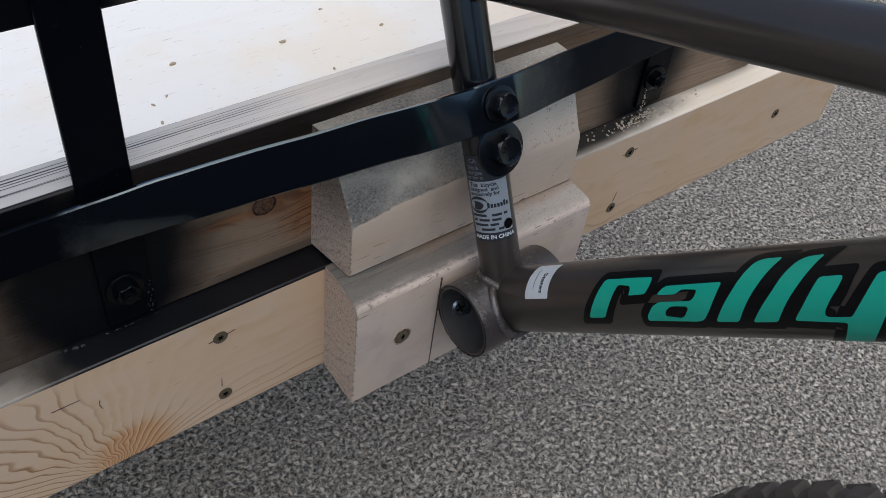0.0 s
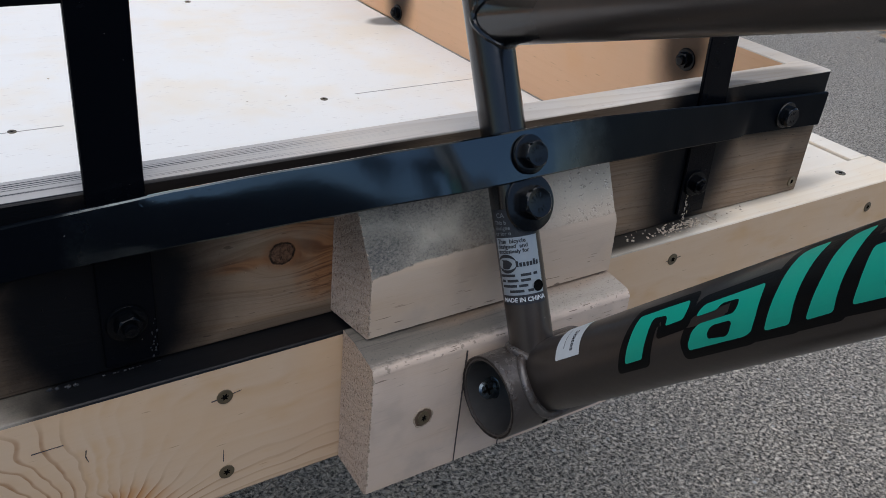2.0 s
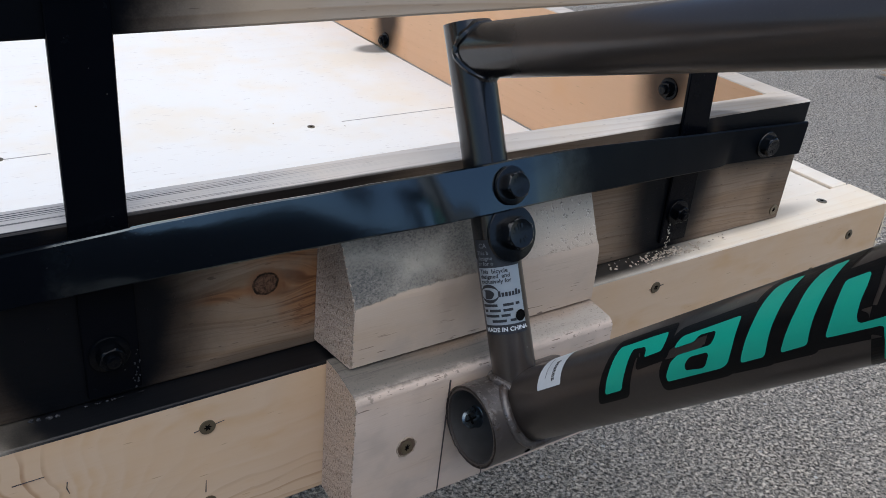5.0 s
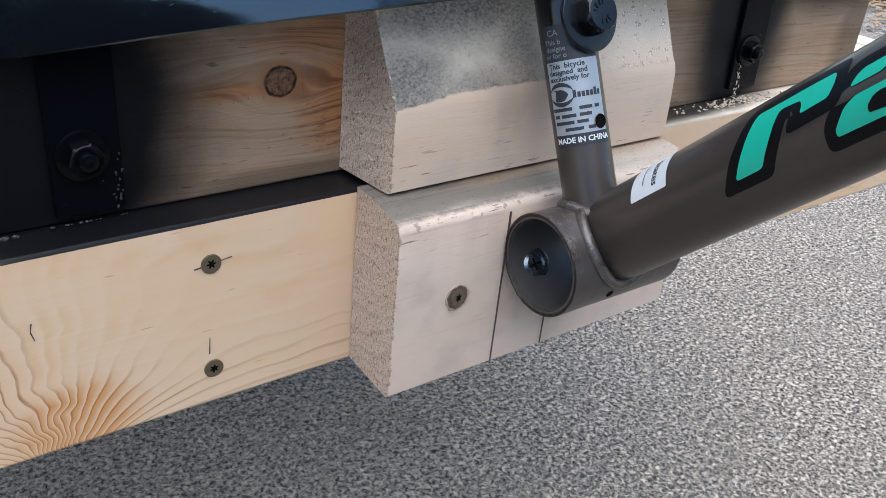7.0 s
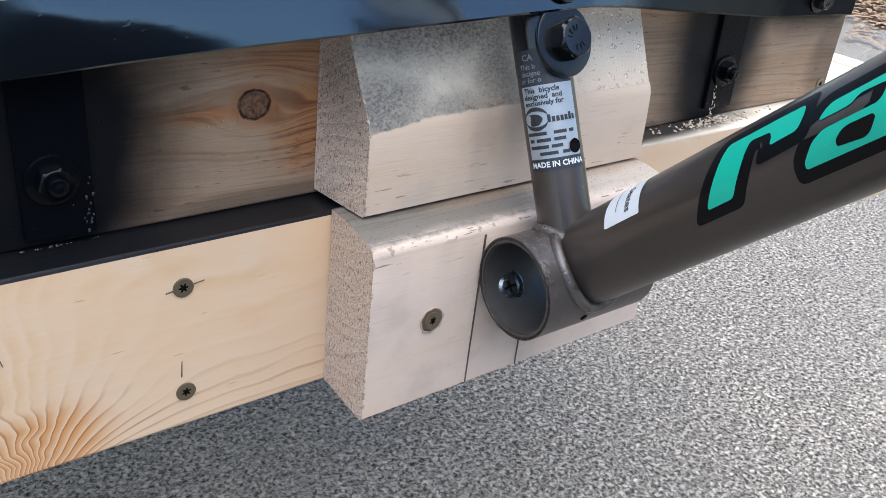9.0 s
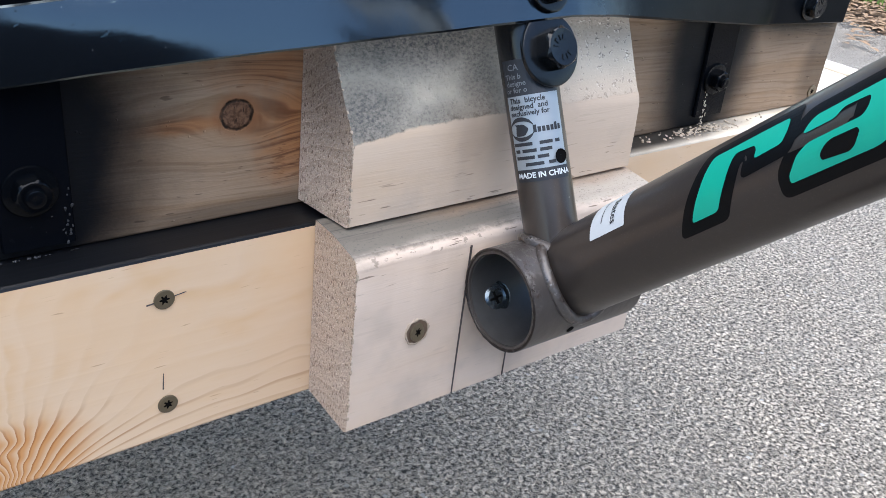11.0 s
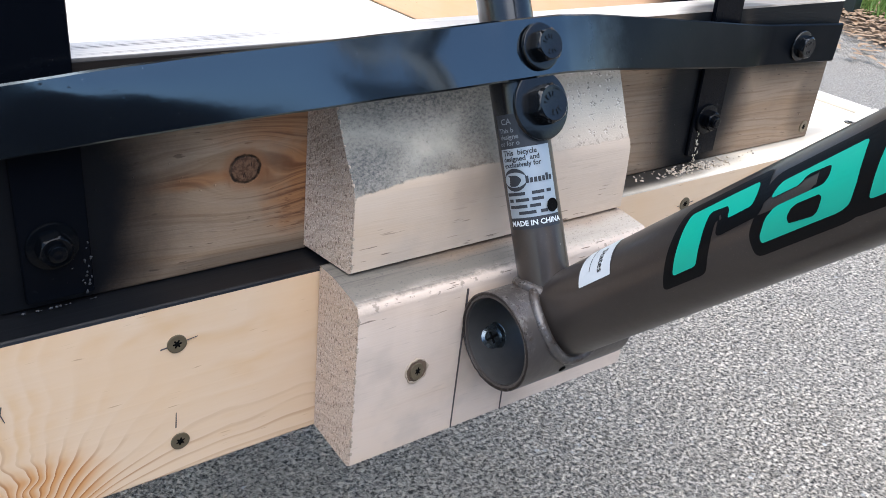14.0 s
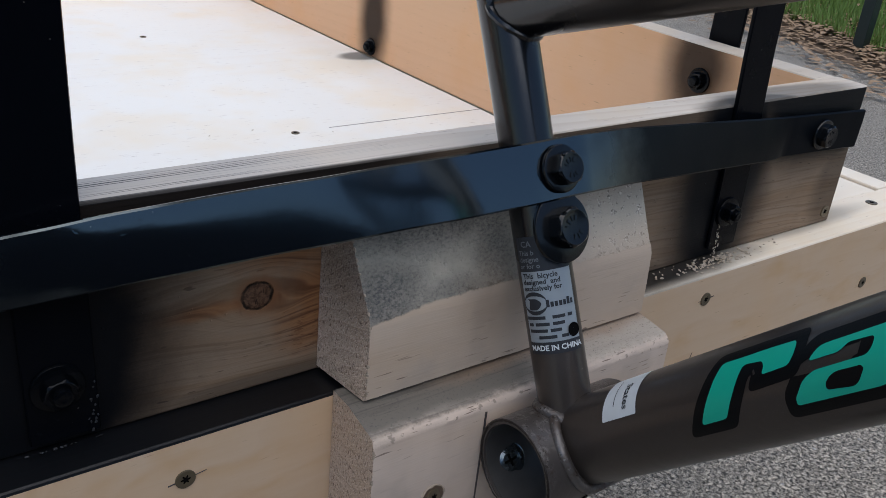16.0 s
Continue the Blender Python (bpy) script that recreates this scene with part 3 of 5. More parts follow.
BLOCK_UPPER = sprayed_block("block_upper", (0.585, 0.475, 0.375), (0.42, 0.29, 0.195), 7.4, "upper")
BLOCK_LOWER = sprayed_block("block_lower", (0.625, 0.520, 0.438), (0.43, 0.32, 0.245), 9.9, "lower")
END_GRAIN = wood("end_grain", "x", (0.66, 0.53, 0.43), (0.40, 0.285, 0.215), clouds=[((0.0, 0.0, 0.51), (0.02, 0.06, 0.065), 0.55)], seed=11.0, rough_face=1.6, edge=0.5)
DECK = wood("pale_deck_board", "x", (0.87, 0.80, 0.68), (0.76, 0.64, 0.48), seed=13.0, contrast=0.4)
PLY = wood("birch_plywood", "x", (0.885, 0.87, 0.815), (0.84, 0.78, 0.69), clouds=[((0.480, 0.755, 0.368), (0.042, 0.022, 0.02), 0.7)], seed=15.0, contrast=0.3, ring=9.0)
BLACK_STEEL = strap_paint()
BLACK_SATIN = paint("satin_black_steel", (0.0022, 0.003, 0.005), 0.24, 0.0, gloss=0.08)
BOLT_BLACK = paint("black_bolt", (0.0045, 0.0058, 0.0075), 0.18, 0.0, gloss=0.34, coat=0.08)
BOLT_DULL = paint("overpainted_bolt", (0.0020, 0.0027, 0.0040), 0.16, 0.0, gloss=0.16)
BB_Y, BB_Z = -0.0768, 0.3732
SHELL_PAINT = worn_shell()
BIKE_PAINT = paint("bronze_grey_paint", (0.054, 0.0445, 0.039), 0.34, 0.35, flake=0.25, coat=0.25,
                   clouds=[((0.104, -0.02, 0.530), (0.04, 0.06, 0.058), 1.0), ((0.090, 0.0, 0.56), (0.016, 0.05, 0.10), 0.95)])


def weld_material():
    """Bare bead: silver where it was brushed, brown where it was burnt."""
    n = Nodes("bare_weld_bead")
    col = n.mix(n.smooth(n.noise(n.pos, 90.0, 4.0, 0.65), 0.42, 0.66), (0.13, 0.122, 0.118), (0.075, 0.058, 0.050))
    col = n.mix(n.math("MULTIPLY", n.smooth(n.noise(n.pos, 330.0, 3.0), 0.60, 0.72), 0.6), col, (0.30, 0.29, 0.28))
    return n.done(col, n.ramp(n.noise(n.pos, 200.0, 3.0), (0.3, 0.25), (0.7, 0.6)), n.bump(n.noise(n.pos, 420.0, 3.0), 0.4, 0.0007), 0.55)


WELD_MAT = weld_material()
RIM_BURNT = plain("burnt_steel_rim", (0.035, 0.029, 0.027), 0.36, 0.55, 0.9)
INNER_STEEL = plain("shell_inside", (0.100, 0.098, 0.097), 0.36, 0.45, 0.7)
ZINC = plain("zinc_screw", (0.15, 0.18, 0.20), 0.26, 0.9)
SCREW_DULL = plain("bronze_coated_screw", (0.16, 0.13, 0.085), 0.42, 0.5, 0.4)
BEAM_FRAY = plain("frayed_beam_end", (0.80, 0.70, 0.53), 0.9, 0.0, 0.4)
TORN = plain("torn_fibres", (0.44, 0.36, 0.28), 0.9, 0.0, 0.6)
FLAKE = plain("flaked_paint", (0.024, 0.026, 0.030), 0.6, 0.0, 0.6)
# torn wood darkened by the countersink's shade, both in the colour
PIT_SHADE = plain("torn_countersink_shade", (0.16, 0.11, 0.075), 0.9, 0.0, 0.8)
# near-black that paints the shade inside holes and screw recesses
RECESS_SHADE = plain("recess_shade", (0.004, 0.004, 0.004), 0.9)
RECESS_SHADE.node_tree.nodes["Principled BSDF"].inputs["Specular IOR Level"].default_value = 0.05
PENCIL_FAINT = plain("faint_pencil_line", (0.42, 0.39, 0.35), 0.8)
DARK_LINE = plain("dark_line", (0.07, 0.06, 0.06), 0.7)
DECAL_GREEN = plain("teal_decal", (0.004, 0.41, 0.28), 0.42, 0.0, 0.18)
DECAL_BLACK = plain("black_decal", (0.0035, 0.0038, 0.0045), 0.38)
DECAL_BLACK.node_tree.nodes["Principled BSDF"].inputs["Specular IOR Level"].default_value = 0.14
LABEL_SILVER = plain("silver_label", (0.31, 0.35, 0.38), 0.35, 0.3, 0.15)
LABEL_FADED = plain("faded_label_ink", (0.16, 0.17, 0.18), 0.5)
LABEL_DARK = plain("label_ink", (0.015, 0.018, 0.024), 0.45)
LABEL_WHITE = plain("label_white", (0.62, 0.66, 0.68), 0.45)
RUBBER = plain("dusty_tyre_rubber", (0.10, 0.080, 0.066), 0.85, 0.0, 0.8)
RIM_METAL = plain("rim_alloy", (0.4, 0.4, 0.4), 0.35, 0.9)
CHIP = plain("dull_wood_chips", (0.45, 0.37, 0.26), 0.85)
CRUMB = plain("wood_crumbs", (0.50, 0.43, 0.34), 0.8)
GRASS = plain("grass_blades", (0.17, 0.285, 0.060), 0.6, 0.0, 0.7)
LEAF = plain("dead_leaves", (0.40, 0.265, 0.155), 0.75, 0.0, 0.8)
SOIL = plain("grass_soil", (0.17, 0.115, 0.07), 0.9, 0.0, 0.6)
POST_PAINT = paint("dark_green_post", (0.012, 0.022, 0.020), 0.4)


# ---- builders ----
from mathutils.geometry import tessellate_polygon


def thing(name, base, label, category, group=""):
    ob = new(name)
    ob.empty_display_size = 0.05
    ob.location = base
    return tagged(ob, label, category, group)


def part(name, bm, material, parent=None, label="", place=None, smooth=False):
    """Links a bmesh, made in world places (or round its own origin, with place), as one mesh object."""
    if isinstance(bm, bmesh.types.BMesh):
        me = bpy.data.meshes.new(name)
        if smooth:
            for f in bm.faces:
                f.smooth = True
        bm.to_mesh(me)
        bm.free()
        for m in material if isinstance(material, (list, tuple)) else [material]:
            me.materials.append(m)
        if smooth:
            me.set_sharp_from_angle(angle=radians(35))
    else:
        me = bm
    ob = new(name, me)
    if place is not None:
        ob.matrix_basis = place
    if parent is not None:
        ob.parent = parent
        if parent.type == "EMPTY":
            ob.matrix_parent_inverse = Matrix.Translation(-Vector(parent.location))
        else:
            ob.matrix_parent_inverse = parent.matrix_basis.inverted()
    if label:
        ob["label"] = label
    return ob


def topped(bm):
    """Gives the faces that look up their own material."""
    bm.normal_update()
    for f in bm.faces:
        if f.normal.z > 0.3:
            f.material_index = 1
    return bm


def board(x0, x1, y0, y1, z0, z1, bevel=0.0018, seg=2):
    """A sawn board with eased edges."""
    bm = bmesh.new()
    bmesh.ops.create_cube(bm, size=1, matrix=Matrix.Translation(((x0 + x1) / 2, (y0 + y1) / 2, (z0 + z1) / 2)) @ Matrix.Diagonal((x1 - x0, y1 - y0, z1 - z0, 1)))
    bmesh.ops.bevel(bm, geom=bm.edges[:], offset=bevel, segments=seg, affect="EDGES", profile=0.5)
    return bm


def profile_block(profile, x0, x1, steps=60, wobble=0.0006, bow=0.0, skew=(0.0, 0.0)):
    """A block sawn along x from a (y, z) outline; its first end is cut askew, ends get material 1, and the long edges are slightly ragged."""
    bm = bmesh.new()
    rings = []
    for i in range(steps + 1):
        f = i / steps
        ring = []
        for k, (y, z) in enumerate(profile):
            a = x0 + skew[0] + skew[1] * y
            x = a + (x1 - a) * f
            if f == 1.0 and bow:
                x -= bow * max(0.0, (z - profile[0][1]) / 0.115) ** 2
            d = noise.noise(Vector((x * 130, k * 7.3, z * 50))) * wobble * (1.6 if z > 0.393 and y < -0.03 else 0.2) + noise.noise(Vector((x * 420, k * 3.1, 2.0))) * wobble * (0.7 if z > 0.393 and y < -0.03 else 0.1)
            ring.append(bm.verts.new((x + (noise.noise(Vector((y * 300, z * 300, f * 9))) * 0.0012 if f in (0.0, 1.0) else 0), y + d, z + d * 0.6)))
        rings.append(ring)
    n = len(profile)
    for a, b in zip(rings, rings[1:]):
        for k in range(n):
            bm.faces.new((a[k], a[(k + 1) % n], b[(k + 1) % n], b[k]))
    for ring in (rings[0], rings[-1]):
        bm.faces.new(ring).material_index = 1
    bmesh.ops.recalc_face_normals(bm, faces=bm.faces[:])
    return bm


def smooth_outline(points, r, seg=4):
    """Rounds the corners of a closed outline of 2D points."""
    out, n = [], len(points)
    for i in range(n):
        p, a, b = Vector(points[i]), Vector(points[i - 1]), Vector(points[(i + 1) % n])
        da, db = (a - p), (b - p)
        ra = min(r, da.length * 0.45, db.length * 0.45)
        s, e = p + da.normalized() * ra, p + db.normalized() * ra
        for k in range(seg + 1):
            t = k / seg
            out.append(s * (1 - t) ** 2 + p * 2 * t * (1 - t) + e * t ** 2)
    return out


def tube(p0, p1, r0, r1=None, wall=0.0, segs=56, steps=1):
    """A round tube from p0 to p1; wall > 0 leaves it hollow with open ends."""
    r1 = r0 if r1 is None else r1
    a, b = Vector(p0), Vector(p1)
    q = (b - a).to_track_quat("Z", "Y").to_matrix()
    bm = bmesh.new()

    def ring(f, r):
        c = a.lerp(b, f)
        return [bm.verts.new(c + q @ Vector((r * math.cos(2 * math.pi * i / segs), r * math.sin(2 * math.pi * i / segs), 0))) for i in range(segs)]

    def skin(u, v):
        for i in range(segs):
            bm.faces.new((u[i], u[(i + 1) % segs], v[(i + 1) % segs], v[i]))

    outer = [ring(k / steps, r0 + (r1 - r0) * k / steps) for k in range(steps + 1)]
    for u, v in zip(outer, outer[1:]):
        skin(u, v)
    if wall:
        i0, i1 = ring(0, r0 - wall), ring(1, r1 - wall)
        skin(i1, i0)
        skin(i0, outer[0])
        skin(outer[-1], i1)
    else:
        bm.faces.new(outer[0])
        bm.faces.new(outer[-1])
    bmesh.ops.recalc_face_normals(bm, faces=bm.faces[:])
    return bm


def sweep(points, r, segs=8, lumpy=0.0):
    """A bead of radius r along a closed line of points."""
    bm, rings, n = bmesh.new(), [], len(points)
    for i, p in enumerate(points):
        t = (points[(i + 1) % n] - points[i - 1]).normalized()
        q = t.to_track_quat("Z", "Y").to_matrix()
        rr = r * (1 + lumpy * noise.noise(p * 260)) * (1 + lumpy * 0.5 * math.sin(i * 0.9))
        rings.append([bm.verts.new(p + q @ Vector((rr * math.cos(2 * math.pi * k / segs), rr * math.sin(2 * math.pi * k / segs), 0))) for k in range(segs)])
    for i in range(n):
        u, v = rings[i], rings[(i + 1) % n]
        # line the rings up where the tracking quaternion turns over
        s = min(range(segs), key=lambda k: (v[k].co - u[0].co).length)
        for k in range(segs):
            bm.faces.new((u[k], u[(k + 1) % segs], v[(k + 1 + s) % segs], v[(k + s) % segs]))
    bmesh.ops.recalc_face_normals(bm, faces=bm.faces[:])
    return bm


def seam(a, u, r, c, w, R, n=72):
    """The closed line in which a tube (axis a + s u, radius r) meets a cylinder (axis c + s w, radius R)."""
    u, w = u.normalized(), w.normalized()
    q = u.to_track_quat("Z", "Y").to_matrix()
    line = []
    for i in range(n):
        o = a + q @ Vector((r * math.cos(2 * math.pi * i / n), r * math.sin(2 * math.pi * i / n), 0)) - c
        o2, u2 = o - w * o.dot(w), u - w * u.dot(w)
        A, B, C = u2.dot(u2), 2 * o2.dot(u2), o2.dot(o2) - R * R
        s = (-B + math.sqrt(max(0.0, B * B - 4 * A * C))) / (2 * A)
        line.append(c + o + u * s)
    return line


def facing(place, normal, spin=0.0):
    """The pose of a fastener whose own z points along normal."""
    return Matrix.Translation(place) @ Vector(normal).to_track_quat("Z", "Y").to_matrix().to_4x4() @ pose(0, 0, 0, 0, 0, spin)


def lathe(outline, segs=32):
    """A solid of revolution round z from (radius, z) pairs, the first and last on the axis."""
    bm = bmesh.new()
    rows = [[bm.verts.new((0, 0, z))] if r == 0 else [bm.verts.new((r * math.cos(2 * math.pi * i / segs), r * math.sin(2 * math.pi * i / segs), z)) for i in range(segs)] for r, z in outline]
    for a, b in zip(rows, rows[1:]):
        for i in range(segs):
            j = (i + 1) % segs
            if len(a) == 1:
                bm.faces.new((a[0], b[i], b[j]))
            elif len(b) == 1:
                bm.faces.new((a[i], a[j], b[0]))
            else:
                bm.faces.new((a[i], a[j], b[j], b[i]))
    bmesh.ops.recalc_face_normals(bm, faces=bm.faces[:])
    return bm


def hex_head(af, h):
    """A hexagon head with a turned chamfer, eased corners, a dished top and raised marks too worn to read."""
    bm = bmesh.new()
    segs, rows = 72, []
    for k, z in ((1.0, 0.0), (1.0, 0.70), (0.560, 0.84), (0.505, 0.94), (0.470, 1.0), (0.40, 0.985), (0.36, 0.965)):
        row = []
        for i in range(segs):
            a = 2 * math.pi * i / segs
            flat = af / 2 / math.cos((a % (math.pi / 3)) - math.pi / 6)
            r = min(flat, af * 0.565, k * af)
            row.append(bm.verts.new((r * math.cos(a), r * math.sin(a), z * h)))
        rows.append(row)
    for a, b in zip(rows, rows[1:]):
        for i in range(segs):
            bm.faces.new((a[i], a[(i + 1) % segs], b[(i + 1) % segs], b[i]))
    bm.faces.new(rows[-1])
    for k in range(7):
        t = radians(60 + 30 * k) if k < 4 else radians(-60 - 30 * (k - 4))
        at = Matrix.Translation((0.25 * af * math.cos(t), 0.25 * af * math.sin(t), h * 0.985))
        bmesh.ops.create_cube(bm, size=1, matrix=at @ Matrix.Rotation(t, 4, "Z") @ Matrix.Diagonal((af * 0.14, af * (0.035 if k % 2 else 0.07), h * 0.06, 1)))
    bmesh.ops.recalc_face_normals(bm, faces=bm.faces[:])
    return bm


def hex_bolt(parent, place, normal, af, h, washer_r, washer_h=0.002, spin=0.0, stud=False, label="", coat=None):
    """A bolt as one part of its thing, with its washer under it."""
    M = facing(place, normal, spin)
    coat = coat or BOLT_BLACK
    bm = hex_head(af, h)
    bmesh.ops.translate(bm, verts=bm.verts[:], vec=(0, 0, washer_h))
    if stud:
        end = lathe([(af * 0.31, h * 0.9), (af * 0.31, h * 1.55), (af * 0.29, h * 1.68), (af * 0.22, h * 1.76), (af * 0.12, h * 1.74), (0, h * 1.70)], 28)
        me = bpy.data.meshes.new("tmp")
        end.to_mesh(me)
        end.free()
        bm.from_mesh(me)
        bpy.data.meshes.remove(me)
    b = part("bolt", bm, coat, parent, label, M, smooth=True)
    part("washer", lathe([(0, 0), (washer_r, 0), (washer_r, washer_h * 0.55), (washer_r - 0.0004, washer_h * 0.9), (washer_r - 0.0011, washer_h), (af * 0.4, washer_h), (0, washer_h)], 48), coat, b, place=M, smooth=True)
    return b


def screw_mesh(r):
    """A flat countersunk head with a star recess sunk in it."""
    bm = bmesh.new()
    segs = 36
    rows = []
    for kind, z in (("rim", -0.0006), ("rim", 0.0005), ("flat", 0.0007), ("star", 0.0006), ("star", 0.0002)):
        row = []
        for i in range(segs):
            a = 2 * math.pi * i / segs
            k = {"rim": r, "flat": r * 0.92, "star": r * (0.38 + 0.13 * math.cos(6 * a))}[kind]
            row.append(bm.verts.new((k * math.cos(a), k * math.sin(a), z)))
        rows.append(row)
    for n_, (a, b) in enumerate(zip(rows, rows[1:])):
        for i in range(segs):
            f = bm.faces.new((a[i], a[(i + 1) % segs], b[(i + 1) % segs], b[i]))
            f.material_index = 1 if n_ == 3 else 0
    bm.faces.new(rows[-1]).material_index = 1
    bmesh.ops.recalc_face_normals(bm, faces=bm.faces[:])
    me = bpy.data.meshes.new("screw")
    bm.to_mesh(me)
    bm.free()
    me.materials.append(SCREW_DULL)
    me.materials.append(RECESS_SHADE)
    return me


def wrap(bm, axis_a, axis_u, r, side, cuts=0.002):
    """Lays a flat shape (x along the tube, y round it) onto a tube; side points from the axis to the middle of the shape."""
    u = Vector(axis_u).normalized()
    s = (Vector(side) - u * Vector(side).dot(u)).normalized()
    w = u.cross(s)
    ys = [v.co.y for v in bm.verts]
    y = min(ys) + cuts
    while y < max(ys):
        bmesh.ops.bisect_plane(bm, geom=bm.verts[:] + bm.edges[:] + bm.faces[:], plane_co=(0, y, 0), plane_no=(0, 1, 0))
        y += cuts
    for v in bm.verts:
        a, rr = v.co.y / r, r + v.co.z
        v.co = Vector(axis_a) + u * v.co.x + (s * math.cos(a) + w * math.sin(a)) * rr
    bmesh.ops.recalc_face_normals(bm, faces=bm.faces[:])
    return bm


def sheet(outlines, z=0.0):
    """Flat faces from closed 2D outlines."""
    bm = bmesh.new()
    for line in outlines:
        vs = [bm.verts.new((p[0], p[1], z)) for p in line]
        for tri in tessellate_polygon([[v.co for v in vs]]):
            bm.faces.new([vs[i] for i in tri])
    return bm


def grow(points, d):
    """An outline moved outward by d."""
    pts = [Vector(p) for p in points]
    n = len(pts)
    area = sum(pts[i - 1].x * pts[i].y - pts[i].x * pts[i - 1].y for i in range(n))
    sg = 1 if area > 0 else -1
    out = []
    for i in range(n):
        e0, e1 = (pts[i] - pts[i - 1]).normalized(), (pts[(i + 1) % n] - pts[i]).normalized()
        n0, n1 = Vector((e0.y, -e0.x)) * sg, Vector((e1.y, -e1.x)) * sg
        m = n0 + n1
        m = m.normalized() if m.length > 1e-6 else n0
        out.append(pts[i] + m * d / max(0.45, m.dot(n0)))
    return out


def text_sheet(words, size, z=0.0, at=(0, 0), bold=0.0, spacing=1.0):
    """Lettering in the built-in font as a flat mesh."""
    cu = bpy.data.curves.new("words", "FONT")
    cu.body, cu.size, cu.resolution_u, cu.offset, cu.space_character = words, size, 2, bold, spacing
    cu.align_x, cu.align_y = "CENTER", "CENTER"
    ob = bpy.data.objects.new("words", cu)
    scene.collection.objects.link(ob)
    me = bpy.data.meshes.new_from_object(ob.evaluated_get(bpy.context.evaluated_depsgraph_get()))
    bpy.data.objects.remove(ob)
    bpy.data.curves.remove(cu)
    bm = bmesh.new()
    bm.from_mesh(me)
    bpy.data.meshes.remove(me)
    for v in bm.verts:
        v.co = Vector((v.co.x + at[0], v.co.y + at[1], z))
    return bm


# ---- ground ----
GROUND = -0.18


def ground_sheet():
    bm = bmesh.new()
    xs = [-200, -20, -4, -1, 0, 1, 2, 3, 6, 20, 200]
    grid = [[bm.verts.new((x, y, GROUND)) for x in xs] for y in xs]
    for a, b in zip(grid, grid[1:]):
        for i in range(len(xs) - 1):
            bm.faces.new((a[i], a[i + 1], b[i + 1], b[i]))
    return bm


tagged(part("ground", ground_sheet(), ASPHALT), "worn grey asphalt with pale stone chips", "asphalt", kind="structure")

# added dark slab, out of view: blocks low sky so the strap reflects dark
REFLECTION_SCREEN = plain("dark_reflection_screen", (0.030, 0.029, 0.029), 0.8, 0.0, 0.5)
tagged(part("reflection_blocker", board(-1.6, 1.15, -1.42, -1.27, GROUND - 0.02, 0.785, 0.01), REFLECTION_SCREEN), "unseen dark slab added to darken the strap's reflections", "wall", kind="structure")

# ---- cart: beams, walls, floor ----
BEAM_Z0, BEAM_Z1 = 0.288, 0.400
WALL_Y, WALL_T, WALL_Z = 0.024, 0.029, 0.5235
WALL_X, BEAM_X = 0.513, 0.676
LEFT = -1.05
DEPTH = 1.30
cart = thing("cargo_cart", (0, 0.4, 0), "home-built pine cargo cart with black steel straps", "cart")
beam = part("front_beam", topped(board(LEFT, BEAM_X, 0, 0.050, BEAM_Z0, BEAM_Z1)), [PINE_BEAM, BEAM_TOP_LIT], cart, "pale pine beam with overspray on its ledge")
part("back_beam", board(LEFT, BEAM_X, DEPTH, DEPTH + 0.05, BEAM_Z0, BEAM_Z1), DECK, cart)
side_beam = part("side_beam", board(0.6485, BEAM_X, 0.0525, DEPTH - 0.0025, BEAM_Z0, BEAM_Z1 - 0.001), DECK, cart)
part("deck_board", board(0.5155, 0.6455, 0.0525, DEPTH - 0.0025, 0.370, BEAM_Z1 - 0.003), DECK, cart, "pale bare deck board beside the box")
part("end_beam", board(LEFT, LEFT + 0.035, 0.0525, DEPTH - 0.0025, BEAM_Z0, BEAM_Z1), DECK, cart)
part("floor_panel", board(LEFT + 0.037, 0.4835, 0.0535, DEPTH - 0.004, 0.352, 0.368, 0.001, 1), PLY, cart, "pale birch plywood floor with scattered screws")
for x in (LEFT + 0.07, 0.60):
    for y in (0.98, DEPTH - 0.05):
        part("leg", board(x - 0.03, x + 0.03, y - 0.03, y + 0.03, GROUND, 0.3515 if x < 0.5 else 0.3695, 0.003), DECK, cart)
wall = part("front_wall_board", topped(board(LEFT, WALL_X, WALL_Y, WALL_Y + WALL_T, BEAM_Z1 + 0.0005, WALL_Z, 0.0014)), [PINE_WALL, WALL_TOP], cart, "pine board with a dark knot and black overspray")
part("side_wall_board", topped(board(0.4845, WALL_X - 0.0005, WALL_Y + WALL_T + 0.0005, DEPTH - 0.003, 0.3685, WALL_Z - 0.0005, 0.0014)), [TAN_SIDE, WALL_TOP], cart, "tan side board with black overspray round its bolts")
part("top_rail", board(LEFT, WALL_X, WALL_Y, WALL_Y + WALL_T, 0.626, 0.735), PINE_RAIL, cart, "grey-brown pine rail blackened round the strap")
part("back_wall_board", board(LEFT, WALL_X, DEPTH, DEPTH + 0.03, 0.4005, WALL_Z), TAN_SIDE, cart)
part("end_wall_board", board(LEFT, LEFT + 0.03, WALL_Y + WALL_T + 0.001, DEPTH - 0.003, 0.4005, WALL_Z), TAN_SIDE, cart)

# ---- cart: the blocks that carry the bicycle ----
UPPER = [(0.0235, 0.4035), (-0.0185, 0.4032), (-0.0203, 0.4045), (-0.0205, 0.4300), (-0.0202, 0.4480), (-0.0194, 0.4530), (-0.0172, 0.4580), (-0.0110, 0.4720), (-0.0020, 0.4920), (0.0045, 0.5070), (0.0068, 0.5102), (0.0105, 0.5115), (0.0235, 0.5115)]
